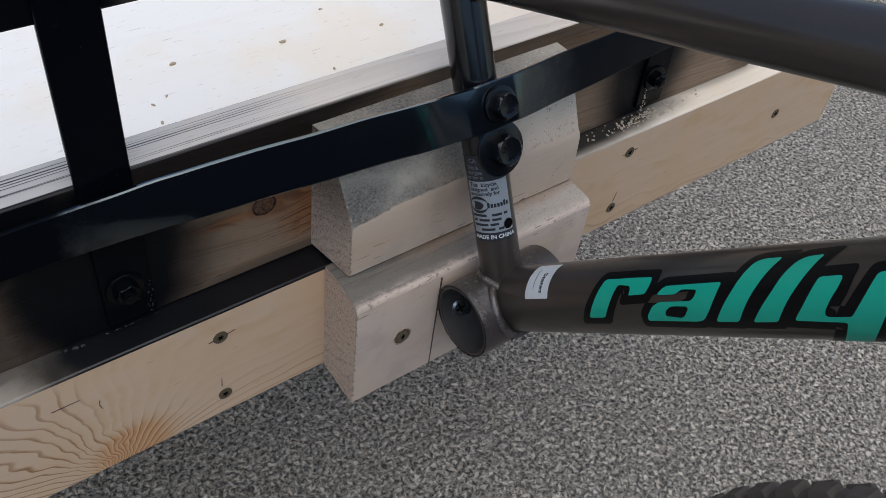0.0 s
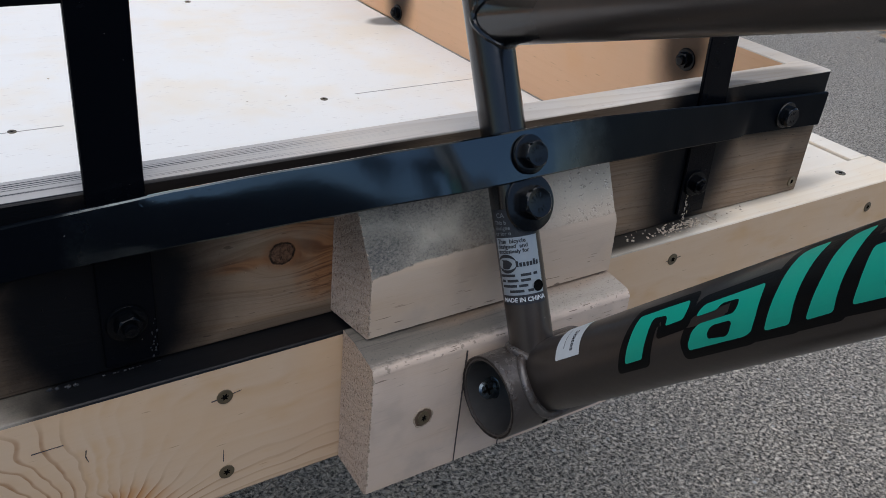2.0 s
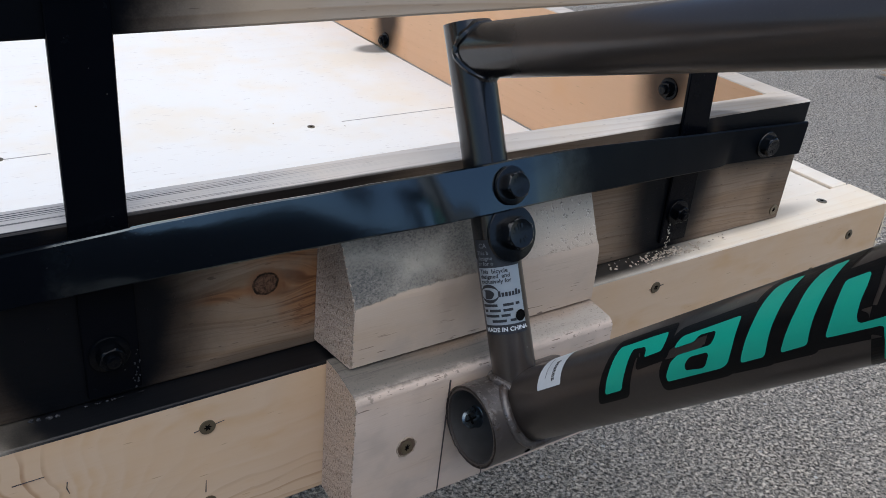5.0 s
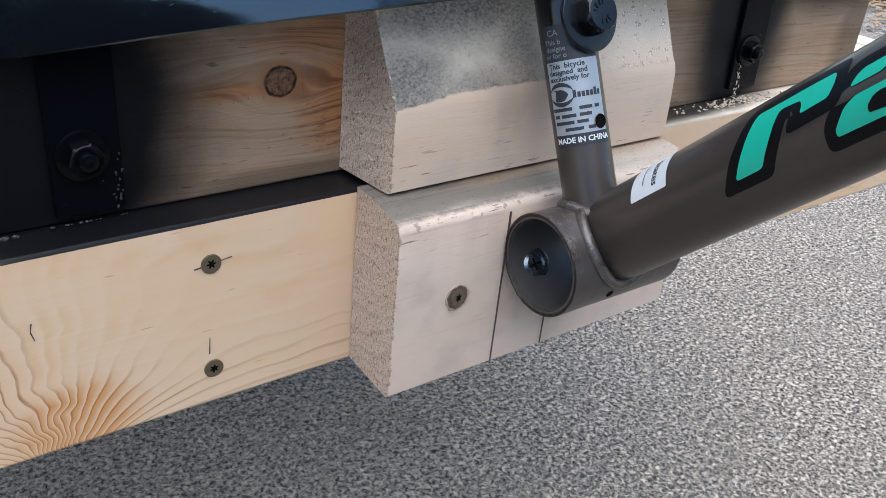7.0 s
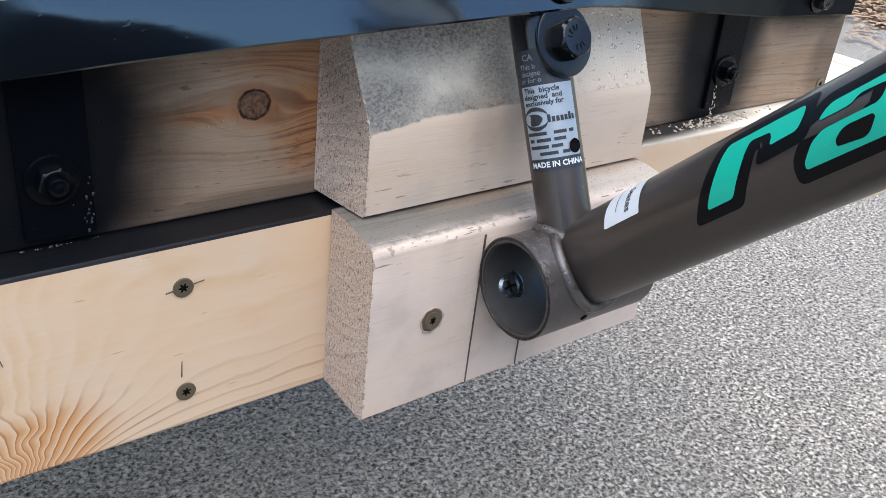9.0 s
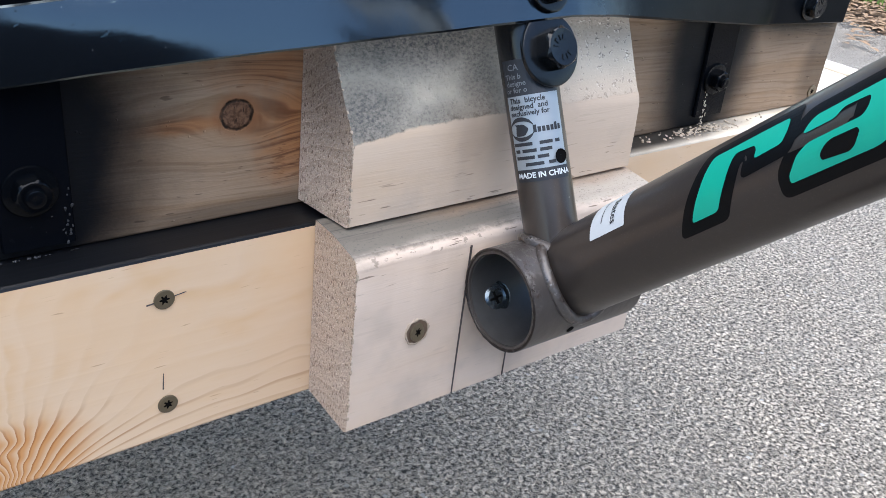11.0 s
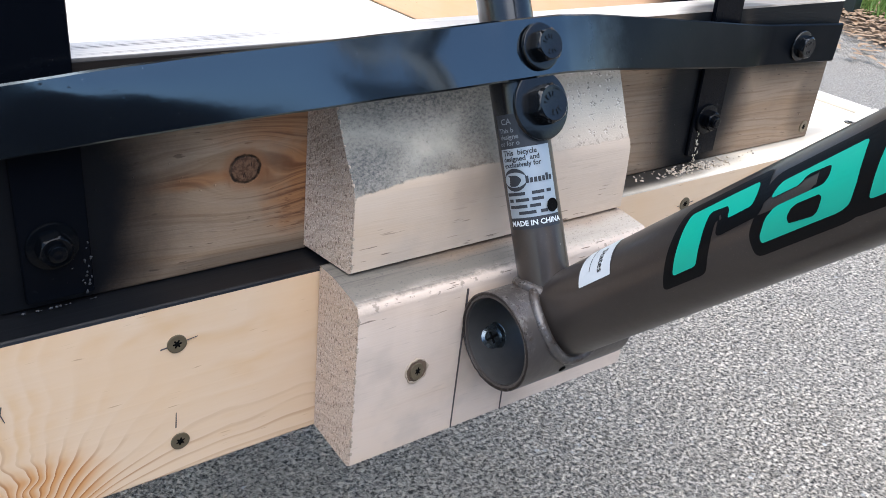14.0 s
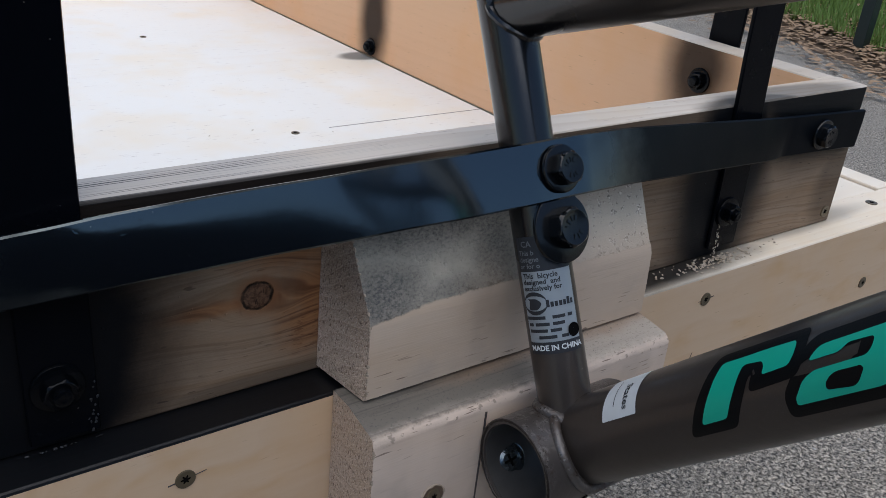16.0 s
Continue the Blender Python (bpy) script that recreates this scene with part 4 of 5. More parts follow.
LOWER = [(-0.0005, 0.289), (-0.0440, 0.2890), (-0.0460, 0.2905), (-0.0465, 0.3500), (-0.0464, 0.3925), (-0.0458, 0.3950), (-0.0442, 0.3972), (-0.0415, 0.3988), (-0.0300, 0.4008), (-0.0180, 0.4018), (-0.0005, 0.4018)]
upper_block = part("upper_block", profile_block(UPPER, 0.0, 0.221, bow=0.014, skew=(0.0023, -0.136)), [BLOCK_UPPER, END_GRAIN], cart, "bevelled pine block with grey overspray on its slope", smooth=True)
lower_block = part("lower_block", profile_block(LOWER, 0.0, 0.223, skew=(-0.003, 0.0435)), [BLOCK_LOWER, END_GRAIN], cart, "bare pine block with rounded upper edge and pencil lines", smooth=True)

# ---- cart: straps ----
def strap(points, width, thick):
    """A flat bar through stations (x, y, z, lean in degrees), its width across the lean; its face is slightly domed where it was twisted."""
    bm, rings = bmesh.new(), []
    n, e, across = len(points), 0.0009, 8
    for i, (x, y, z, lean) in enumerate(points):
        a, b = points[max(0, i - 1)], points[min(n - 1, i + 1)]
        t = Vector((b[0] - a[0], b[1] - a[1], b[2] - a[2])).normalized()
        up = Vector((0, math.sin(radians(lean)), math.cos(radians(lean))))
        up = (up - t * up.dot(t)).normalized()
        out = t.cross(up)
        c = Vector((x, y, z))
        dome = 0.0002 + 0.0012 * math.exp(-((x + 0.125) / 0.045) ** 2)
        face = [c + up * s * (width - 2 * e) + out * (thick + dome * (1 - 4 * s * s)) for s in (k / across - 0.5 for k in range(across + 1))]
        back = [c + up * (0.5 * width - e), c - up * (0.5 * width - e)]
        sides = [c + up * 0.5 * width + out * (thick - e), c + up * 0.5 * width + out * e]
        low = [c - up * 0.5 * width + out * e, c - up * 0.5 * width + out * (thick - e)]
        rings.append([bm.verts.new(p) for p in face + sides + back + low])
    for u, v in zip(rings, rings[1:]):
        for k in range(len(u)):
            bm.faces.new((u[k], u[(k + 1) % len(u)], v[(k + 1) % len(u)], v[k]))
    bm.faces.new(rings[0])
    bm.faces.new(rings[-1])
    bmesh.ops.recalc_face_normals(bm, faces=bm.faces[:])
    return bm


def glide(keys, step=0.006):
    """Stations between keyed ones, evenly spaced and eased at the bends."""
    out = []
    for a, b in zip(keys, keys[1:]):
        n = max(1, round(abs(b[0] - a[0]) / step))
        for i in range(n):
            f = i / n
            g = f * f * (3 - 2 * f)
            row = [a[k] + (b[k] - a[k]) * f for k in range(3)] + [a[3] + (b[3] - a[3]) * g]
            row[1] += 0.0006 * noise.noise(Vector((row[0] * 30, 0, 0)))
            row[3] += 0.9 * noise.noise(Vector((row[0] * 22, 5, 0)))
            out.append(tuple(row))
    out.append(keys[-1])
    return out


CLAMP = [(-0.46, 0.0205, 0.492, 0), (-0.225, 0.0205, 0.496, 0), (-0.185, 0.0178, 0.4995, 2), (-0.142, 0.0112, 0.5041, 7), (-0.110, 0.0060, 0.5076, 13), (-0.080, 0.0004, 0.5108, 16.5), (-0.05, -0.0055, 0.5138, 18), (0.020, -0.0191, 0.5203, 22), (0.060, -0.0270, 0.5240, 24), (0.088, -0.0318, 0.5264, 25), (0.125, -0.0325, 0.5275, 25),
         (0.160, -0.0265, 0.5245, 23), (0.372, 0.0140, 0.4965, 9), (0.386, 0.0168, 0.4948, 6), (0.402, 0.0205, 0.4935, 0), (0.5075, 0.0205, 0.4885, 0)]
part("clamp_strap", strap(glide(CLAMP), 0.0325, 0.0035), BLACK_STEEL, cart, "long gloss black steel strap bowed over the seat tube", smooth=True)


sag = lathe([(0, 0.0007), (0.0030, 0.0006), (0.0052, 0.0003), (0.0062, 0.0)], 24)
for v in sag.verts:
    v.co.y *= 0.36
part("paint_run", sag, BLACK_STEEL, cart, "sagging run in the black paint", place=facing((-0.0770, -0.0046, 0.4990), (0.10, -0.96, 0.26)), smooth=True)


def upright(keys):
    """A vertical flat bar on the boards' face through (x, z) stations."""
    bm = bmesh.new()
    rows = []
    for x, z in keys:
        rows.append([bm.verts.new((x + dx, y, z)) for dx, y in ((-0.0163, 0.0238), (-0.0163, 0.0218), (-0.0157, 0.0208), (0.0157, 0.0208), (0.0163, 0.0218), (0.0163, 0.0238))])
    for a, b in zip(rows, rows[1:]):
        for k in range(6):
            bm.faces.new((a[k], a[(k + 1) % 6], b[(k + 1) % 6], b[k]))
    bm.faces.new(rows[0])
    bm.faces.new(rows[-1])
    bmesh.ops.recalc_face_normals(bm, faces=bm.faces[:])
    return bm


part("upright_strap", upright([(-0.1375, 0.4055), (-0.139, 0.55), (-0.1395, 0.73)]), BLACK_SATIN, cart, "black steel upright strap")
part("upright_strap", upright([(0.3565, 0.4085), (0.3525, 0.50), (0.3475, 0.56), (0.340, 0.73)]), BLACK_SATIN, cart, "black steel upright strap")
part("side_upright_strap", board(0.5135, 0.5170, 0.157, 0.192, 0.43, 0.73, 0.0006, 1), BLACK_SATIN, cart)
part("side_upright_strap", board(0.5135, 0.5170, 0.730, 0.765, 0.4015, 0.73, 0.0006, 1), BLACK_SATIN, cart)
part("side_top_rail", board(0.4845, WALL_X - 0.0005, WALL_Y + WALL_T + 0.001, DEPTH, 0.626, 0.735), PINE_RAIL, cart)

FRONT = (0, -1, 0)
LEAN = (0, -0.908, 0.419)
hex_bolt(cart, (-0.1395, 0.0207, 0.435), FRONT, 0.0150, 0.0065, 0.0125, spin=12, stud=True, label="overpainted black bolt end", coat=BOLT_DULL)
hex_bolt(cart, (0.3530, 0.0207, 0.438), FRONT, 0.0140, 0.0065, 0.0120, spin=25, stud=True, coat=BOLT_DULL)
hex_bolt(cart, (-0.1395, 0.0207, 0.665), FRONT, 0.0150, 0.0065, 0.0125, spin=5, stud=True, coat=BOLT_DULL)
hex_bolt(cart, (0.450, 0.0163, 0.4905), FRONT, 0.0165, 0.0065, 0.0125, spin=10)
hex_bolt(cart, (0.1075, -0.0362, 0.5287), LEAN, 0.0165, 0.0075, 0.0130, spin=8, label="black hexagon bolt through strap and tube")
hex_bolt(cart, (0.1055, -0.0452, 0.4985), LEAN, 0.0200, 0.0095, 0.0195, 0.0022, spin=20, label="large black hexagon bolt on a wide washer")
hex_bolt(cart, (0.4842, 0.170, 0.490), (-1, 0, 0), 0.015, 0.0065, 0.012, stud=True, coat=BOLT_DULL)
hex_bolt(cart, (0.4842, 0.747, 0.383), (-1, 0, 0), 0.015, 0.0065, 0.012, stud=True, coat=BOLT_DULL)

# ---- screws, pencil marks and a crack ----
SCREW = screw_mesh(0.0054)
for x, z, s in ((-0.088, 0.375, 5), (-0.0885, 0.3105, 20), (0.322, 0.379, 11), (0.3195, 0.312, 33), (0.615, 0.372, 3), (0.563, 0.338, 40)):
    part("screw", SCREW, None, beam, place=facing((x, -0.0002, z), FRONT, s))
part("screw", SCREW, None, lower_block, place=facing((0.037, -0.0474, 0.345), (0.22, -1, 0.10), 14))
torn = sweep([Vector((0.0076 * (1 + 0.16 * noise.noise(Vector((math.cos(a) * 2, math.sin(a) * 2, 4)))) * math.cos(a), 0.0079 * (1 + 0.16 * noise.noise(Vector((math.cos(a) * 2, math.sin(a) * 2, 9)))) * math.sin(a), 0)) for a in (2 * math.pi * k / 56 for k in range(56))], 0.0006, segs=6, lumpy=0.7)
part("torn_rim", torn, TORN, lower_block, "torn wood fibres round the screw", place=facing((0.037, -0.0468, 0.345), (0, -1, 0), 0), smooth=True)
# flat disc on the face; its dark colour stands in for the pit's shade
part("recess", lathe([(0, 0), (0.0074, 0.0), (0.0074, 0.0003), (0, 0.0003)], 28), PIT_SHADE, lower_block, "flat brown disc painted as the shaded, torn countersink", place=facing((0.037, -0.0467, 0.345), (0, -1, 0), 0))
part("screw", SCREW, None, wall, place=facing((0.503, 0.0238, 0.411), FRONT, 7))
part("screw", SCREW, None, beam, place=facing((0.598, 0.031, 0.4002), (0, 0, 1), 7))
FLOOR_SCREW = screw_mesh(0.0045)
floor = next(o for o in cart.children if o.name == "floor_panel")
for x, y in ((0.224, 0.48), (0.215, 0.93), (-0.12, 0.50), (0.42, 0.36)):
    part("screw", FLOOR_SCREW, None, floor, place=facing((x, y, 0.3682), (0, 0, 1), 60 * x))


for x0, x1, y in ((0.268, 0.4825, 0.484), (-0.30, -0.07, 0.499), (0.340, 0.357, 0.352)):
    part("line_mark", board(x0, x1, y - 0.0006, y + 0.0006, 0.3675, 0.3684, 0.0001, 1), PENCIL_FAINT, floor)


def mark(x0, z0, x1, z1, y, w=0.0007):
    """A thin dark line on a face that looks to the front."""
    d = Vector((x1 - x0, 0, z1 - z0))
    nrm = Vector((-d.z, 0, d.x)).normalized() * w / 2
    a, b = Vector((x0, y, z0)), Vector((x1, y, z1))
    bm = bmesh.new()
    lo = [bm.verts.new(p) for p in (a - nrm, b - nrm * 0.5, b + nrm * 0.5, a + nrm)]
    hi = [bm.verts.new(v.co + Vector((0, 0.0006, 0))) for v in lo]
    bm.faces.new(lo)
    for i in range(4):
        bm.faces.new((lo[i], lo[(i + 1) % 4], hi[(i + 1) % 4], hi[i]))
    bmesh.ops.recalc_face_normals(bm, faces=bm.faces[:])
    return bm


# pencil strokes; the last two draw a short crack in the beam
for m in ((-0.097, 0.3735, -0.0765, 0.3765), (-0.0905, 0.3205, -0.0900, 0.3305), (0.3195, 0.320, 0.322, 0.331), (0.332, 0.3795, 0.314, 0.378), (-0.2050, 0.3745, -0.1872, 0.3747), (-0.1752, 0.3655, -0.1760, 0.3610), (-0.1760, 0.3610, -0.1745, 0.3558)):
    part("line_mark", mark(*m, -0.0003), DARK_LINE, beam)
for m in ((0.0690, 0.392, 0.0685, 0.291), (0.1090, 0.340, 0.1088, 0.291)):
    part("line_mark", mark(*m, -0.0472, 0.0011), DARK_LINE, lower_block)

# ---- bicycle ----
BX = 0.1045
BB = Vector((BX, -0.0768, 0.3732))
SEAT_U = Vector((0, 0.461, 1)).normalized()
SEAT_A = Vector((0.1040, -0.0549, 0.44))
DOWN_U = Vector((0, -1, 0.976)).normalized()
DOWN_A = Vector((0.1085, -0.12, 0.4163))
TOP_A, TOP_B = Vector((0.1075, 0.0195, 0.6020)), Vector((0.1090, -0.462, 0.7605))
SEAT_R, DOWN_R, TOP_R = 0.0151, 0.0242, 0.0180
bike = thing("bicycle_frame", (BX, -0.30, 0.0), "bronze-grey bicycle frame bolted to the wooden cart", "bicycle")
shell = part("bottom_bracket_shell", tube((0.067, BB.y, BB.z), (0.150, BB.y, BB.z), 0.029, wall=0.0030, segs=96, steps=6), SHELL_PAINT, bike, "open bare bottom bracket shell", smooth=True)
part("shell_lining", tube((0.0685, BB.y, BB.z), (0.149, BB.y, BB.z), 0.0259, wall=0.0004, segs=64), INNER_STEEL, shell, smooth=True)
pan = lathe([(0, 0), (0.0103, 0), (0.0103, 0.0008), (0.0097, 0.0013), (0.0071, 0.0019), (0.0067, 0.0028), (0.0046, 0.0037), (0, 0.0039)], 36)
for turn in (20, 110):
    q = bmesh.ops.create_cube(pan, size=1, matrix=Matrix.Translation((0, 0, 0.0036)) @ pose(0, 0, 0, 0, 0, turn) @ Matrix.Diagonal((0.0074, 0.0013, 0.0012, 1)))
    for f in {f for v in q["verts"] for f in v.link_faces}:
        f.material_index = 1
part("screw", pan, [ZINC, RECESS_SHADE], shell, "bright zinc cross-head screw", place=facing((0.084, BB.y + 0.0222, BB.z - 0.0148), (-0.25, -0.80, 0.50)))
seat_tube = part("seat_tube", tube(SEAT_A - SEAT_U * 0.055, SEAT_A + SEAT_U * 0.197, SEAT_R, wall=0.0016, segs=56), BIKE_PAINT, bike, "seat tube blackened by overspray at its upper end", smooth=True)
down_tube = part("down_tube", tube(DOWN_A - DOWN_U * 0.047, DOWN_A + DOWN_U * 0.480, DOWN_R, segs=72), BIKE_PAINT, bike, "thick bronze-grey down tube with teal decals", smooth=True)
top_tube = part("top_tube", tube(TOP_A, TOP_B, TOP_R, segs=64), BIKE_PAINT, bike, smooth=True)
part("head_tube", tube((0.1085, -0.482, 0.700), (0.1085, -0.452, 0.815), 0.0205, wall=0.002), BIKE_PAINT, bike, smooth=True)
XAX = Vector((1, 0, 0))
rim_line = [Vector((0.0672 + 0.0006 * noise.noise(Vector((i * 0.4, 3, 0))), BB.y + 0.0279 * math.cos(2 * math.pi * i / 144), BB.z + 0.0279 * math.sin(2 * math.pi * i / 144))) for i in range(144)]
part("drain_hole", lathe([(0, 0), (0.0022, 0.0), (0.0022, 0.0004), (0, 0.0004)], 20), RECESS_SHADE, shell, "small drilled hole drawn as a flat black disc", place=facing((0.098, BB.y - 0.0262, BB.z - 0.0124), (0, -0.9035, -0.4275)))
part("burnt_rim", sweep(rim_line, 0.0009, lumpy=0.16), RIM_BURNT, shell, "burnt brown rim", smooth=True)
part("weld", sweep(seam(SEAT_A, SEAT_U, SEAT_R, BB, XAX, 0.029), 0.0036, segs=14, lumpy=0.12), SHELL_PAINT, bike, smooth=True)
part("weld", sweep(seam(BB, DOWN_U, DOWN_R, BB, XAX, 0.029), 0.0031, segs=14, lumpy=0.06), WELD_MAT, bike, smooth=True)
part("weld", sweep(seam(TOP_A, TOP_B - TOP_A, TOP_R, SEAT_A, SEAT_U, SEAT_R + 0.0), 0.0025, lumpy=0.3), BIKE_PAINT, bike, smooth=True)

# fork and front wheel
WHEEL = Vector((0.116, -0.540, 0.275))
WHEEL_R = 0.275
for sx in (-1, 1):
    part("fork_leg", tube((0.1085 + sx * 0.040, -0.486, 0.690), (WHEEL.x + sx * 0.040, WHEEL.y, WHEEL.z), 0.011, 0.008, segs=24), BIKE_PAINT, bike, smooth=True)
part("fork_crown", board(0.058, 0.160, -0.503, -0.468, 0.676, 0.699, 0.006), BIKE_PAINT, bike)


def ring_solid(R, r, rx, segs=96, sides=16):
    """A tyre-like ring round the x axis at the origin."""
    bm, rows = bmesh.new(), []
    for i in range(segs):
        a = 2 * math.pi * i / segs
        rows.append([bm.verts.new((rx * math.cos(b), (R + r * math.sin(b)) * math.cos(a), (R + r * math.sin(b)) * math.sin(a))) for b in (2 * math.pi * k / sides for k in range(sides))])
    for i in range(segs):
        u, v = rows[i], rows[(i + 1) % segs]
        for k in range(sides):
            bm.faces.new((u[k], u[(k + 1) % sides], v[(k + 1) % sides], v[k]))
    bmesh.ops.recalc_face_normals(bm, faces=bm.faces[:])
    return bm


def tyre_bm():
    bm = ring_solid(WHEEL_R - 0.024, 0.0215, 0.0225)
    for i in range(72):
        a = 2 * math.pi * i / 72
        for x, w, tilt in ((0.0, 0.014, 0), (-0.0145, 0.010, 30), (0.0145, 0.010, -30)):
            off = a + (math.pi / 72 if x else 0)
            rr = WHEEL_R - 0.002 - (0.0055 if x else 0)
            M = Matrix.Rotation(off, 4, "X") @ Matrix.Translation((x, 0, rr)) @ pose(0, 0, 0, 0, -tilt, 18 if x else 0)
            r_ = bmesh.ops.create_cube(bm, size=1, matrix=M @ Matrix.Diagonal((w, 0.016, 0.006, 1)))
            for v in r_["verts"]:
                d = (M.inverted() @ v.co)
                if d.z > 0:
                    v.co = M @ Vector((d.x * 0.8, d.y * 0.8, d.z))
    return bm


wheel = part("wheel", ring_solid(WHEEL_R - 0.048, 0.008, 0.0125, sides=10), RIM_METAL, bike, "front wheel with a worn knobbly tyre", place=Matrix.Translation(WHEEL), smooth=True)
part("tyre", tyre_bm(), RUBBER, wheel, "dusty knobbly tyre", place=Matrix.Translation(WHEEL))
part("hub", tube(WHEEL + XAX * -0.045, WHEEL + XAX * 0.045, 0.014, segs=20), RIM_METAL, wheel, smooth=True)
for i in range(20):
    a = 2 * math.pi * i / 20
    d = Vector((0, math.cos(a), math.sin(a)))
    part("spoke", tube(WHEEL + XAX * (0.025 if i % 2 else -0.025) + d * 0.013, WHEEL + d * (WHEEL_R - 0.055), 0.0011, segs=6), RIM_METAL, wheel)

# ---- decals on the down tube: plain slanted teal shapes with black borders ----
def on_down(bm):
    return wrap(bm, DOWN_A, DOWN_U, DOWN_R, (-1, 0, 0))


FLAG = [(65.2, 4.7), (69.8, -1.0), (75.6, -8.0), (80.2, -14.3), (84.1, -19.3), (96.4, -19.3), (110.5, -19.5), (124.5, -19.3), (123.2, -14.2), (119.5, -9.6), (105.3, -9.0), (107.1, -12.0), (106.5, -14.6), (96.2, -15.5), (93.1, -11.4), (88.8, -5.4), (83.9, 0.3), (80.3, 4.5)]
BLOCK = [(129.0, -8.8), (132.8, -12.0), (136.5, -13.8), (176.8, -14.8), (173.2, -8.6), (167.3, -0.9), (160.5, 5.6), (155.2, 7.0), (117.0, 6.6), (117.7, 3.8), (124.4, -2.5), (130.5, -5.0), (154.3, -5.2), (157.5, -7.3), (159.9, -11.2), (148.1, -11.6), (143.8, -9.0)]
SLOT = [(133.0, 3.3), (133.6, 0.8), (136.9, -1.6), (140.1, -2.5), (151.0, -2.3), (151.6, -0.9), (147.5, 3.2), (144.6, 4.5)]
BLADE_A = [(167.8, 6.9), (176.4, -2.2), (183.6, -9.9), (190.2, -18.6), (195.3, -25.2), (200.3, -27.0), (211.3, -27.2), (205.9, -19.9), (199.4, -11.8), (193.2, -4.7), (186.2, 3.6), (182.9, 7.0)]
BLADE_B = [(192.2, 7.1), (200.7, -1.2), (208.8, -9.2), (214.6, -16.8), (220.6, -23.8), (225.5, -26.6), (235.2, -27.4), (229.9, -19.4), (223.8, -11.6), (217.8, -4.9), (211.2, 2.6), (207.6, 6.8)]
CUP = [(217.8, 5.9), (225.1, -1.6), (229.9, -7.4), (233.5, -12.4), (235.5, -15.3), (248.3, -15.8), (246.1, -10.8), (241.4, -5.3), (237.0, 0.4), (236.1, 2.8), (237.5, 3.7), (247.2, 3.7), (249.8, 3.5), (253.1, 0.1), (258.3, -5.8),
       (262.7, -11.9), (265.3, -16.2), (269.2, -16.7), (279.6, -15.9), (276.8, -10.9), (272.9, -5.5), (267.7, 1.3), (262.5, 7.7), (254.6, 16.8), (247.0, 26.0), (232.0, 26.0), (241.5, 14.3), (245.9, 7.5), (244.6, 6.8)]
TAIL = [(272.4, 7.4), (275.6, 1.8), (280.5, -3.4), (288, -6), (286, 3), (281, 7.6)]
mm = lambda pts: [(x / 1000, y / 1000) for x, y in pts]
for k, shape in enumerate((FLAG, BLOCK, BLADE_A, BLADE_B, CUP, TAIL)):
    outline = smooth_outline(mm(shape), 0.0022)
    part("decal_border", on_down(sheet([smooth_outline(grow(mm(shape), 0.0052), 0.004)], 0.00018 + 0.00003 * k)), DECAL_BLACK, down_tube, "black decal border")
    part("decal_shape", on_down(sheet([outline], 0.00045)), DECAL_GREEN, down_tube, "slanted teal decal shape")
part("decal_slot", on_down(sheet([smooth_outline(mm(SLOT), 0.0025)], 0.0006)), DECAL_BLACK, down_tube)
TAG = [(0.001, -0.0085), (0.0265, -0.0085), (0.0275, -0.036), (0.002, -0.036)]
part("sticker", on_down(sheet([smooth_outline(TAG, 0.001)], 0.0003)), LABEL_WHITE, down_tube, "small white sticker")


def turned(bm, x, y, deg):
    c, s = math.cos(radians(deg)), math.sin(radians(deg))
    for v in bm.verts:
        v.co = Vector((x + v.co.x * c - v.co.y * s, y + v.co.x * s + v.co.y * c, v.co.z))
    return bm


def flipped(bm):
    for v in bm.verts:
        v.co.y = -v.co.y
    return bm


part("lettering", on_down(turned(flipped(text_sheet("States", 0.0062, 0.0005, (0, 0), 0.0001)), 0.0185, -0.0195, 90)), LABEL_DARK, down_tube, "dark lettering")
part("sticker_line", on_down(sheet([[(0.0095, -0.031), (0.0100, -0.031), (0.0100, -0.015), (0.0095, -0.015)]], 0.0005)), LABEL_DARK, down_tube)

# ---- label on the seat tube ----
LABEL_O = SEAT_A + SEAT_U * 0.0228
LABEL_SIDE = Vector((-0.18, -0.92, 0.38))
LW, LSHIFT = 0.0310, -0.0085


def on_seat(bm):
    """Flat label pieces: x across the tube, y up it."""
    for v in bm.verts:
        v.co = Vector((v.co.y, v.co.x + LSHIFT, v.co.z))
    return wrap(bm, LABEL_O, SEAT_U, SEAT_R, LABEL_SIDE)


def bar(x, y, w, h, z=0.0):
    return sheet([[(x - w / 2, y - h / 2), (x + w / 2, y - h / 2), (x + w / 2, y + h / 2), (x - w / 2, y + h / 2)]], z)


part("label", on_seat(bar(0, 0, LW, 0.0645, 0.00015)), LABEL_SILVER, seat_tube, "silver maker's label with black bands", smooth=True)
for y, h in ((-0.0290, 0.0066), (0.0228, 0.0190)):
    part("label_band", on_seat(bar(0, y, LW, h, 0.0003)), LABEL_DARK, seat_tube, "black label band")
for words, size, x, y in (("MADE IN CHINA", 0.0041, 0.0005, -0.0290),):
    part("lettering", on_seat(text_sheet(words, size, 0.0005, (x, y), 0.00012)), LABEL_WHITE, seat_tube, "white lettering")
for words, size, x, y in (("CA", 0.0046, -0.0085, 0.0282), ("This b", 0.0038, -0.0092, 0.0234), ("designe", 0.0038, -0.0080, 0.0198), ("or for o", 0.0038, -0.0082, 0.0162)):
    part("lettering", on_seat(text_sheet(words, size, 0.0005, (x, y), 0.00006)), LABEL_FADED, seat_tube, "faded grey lettering")
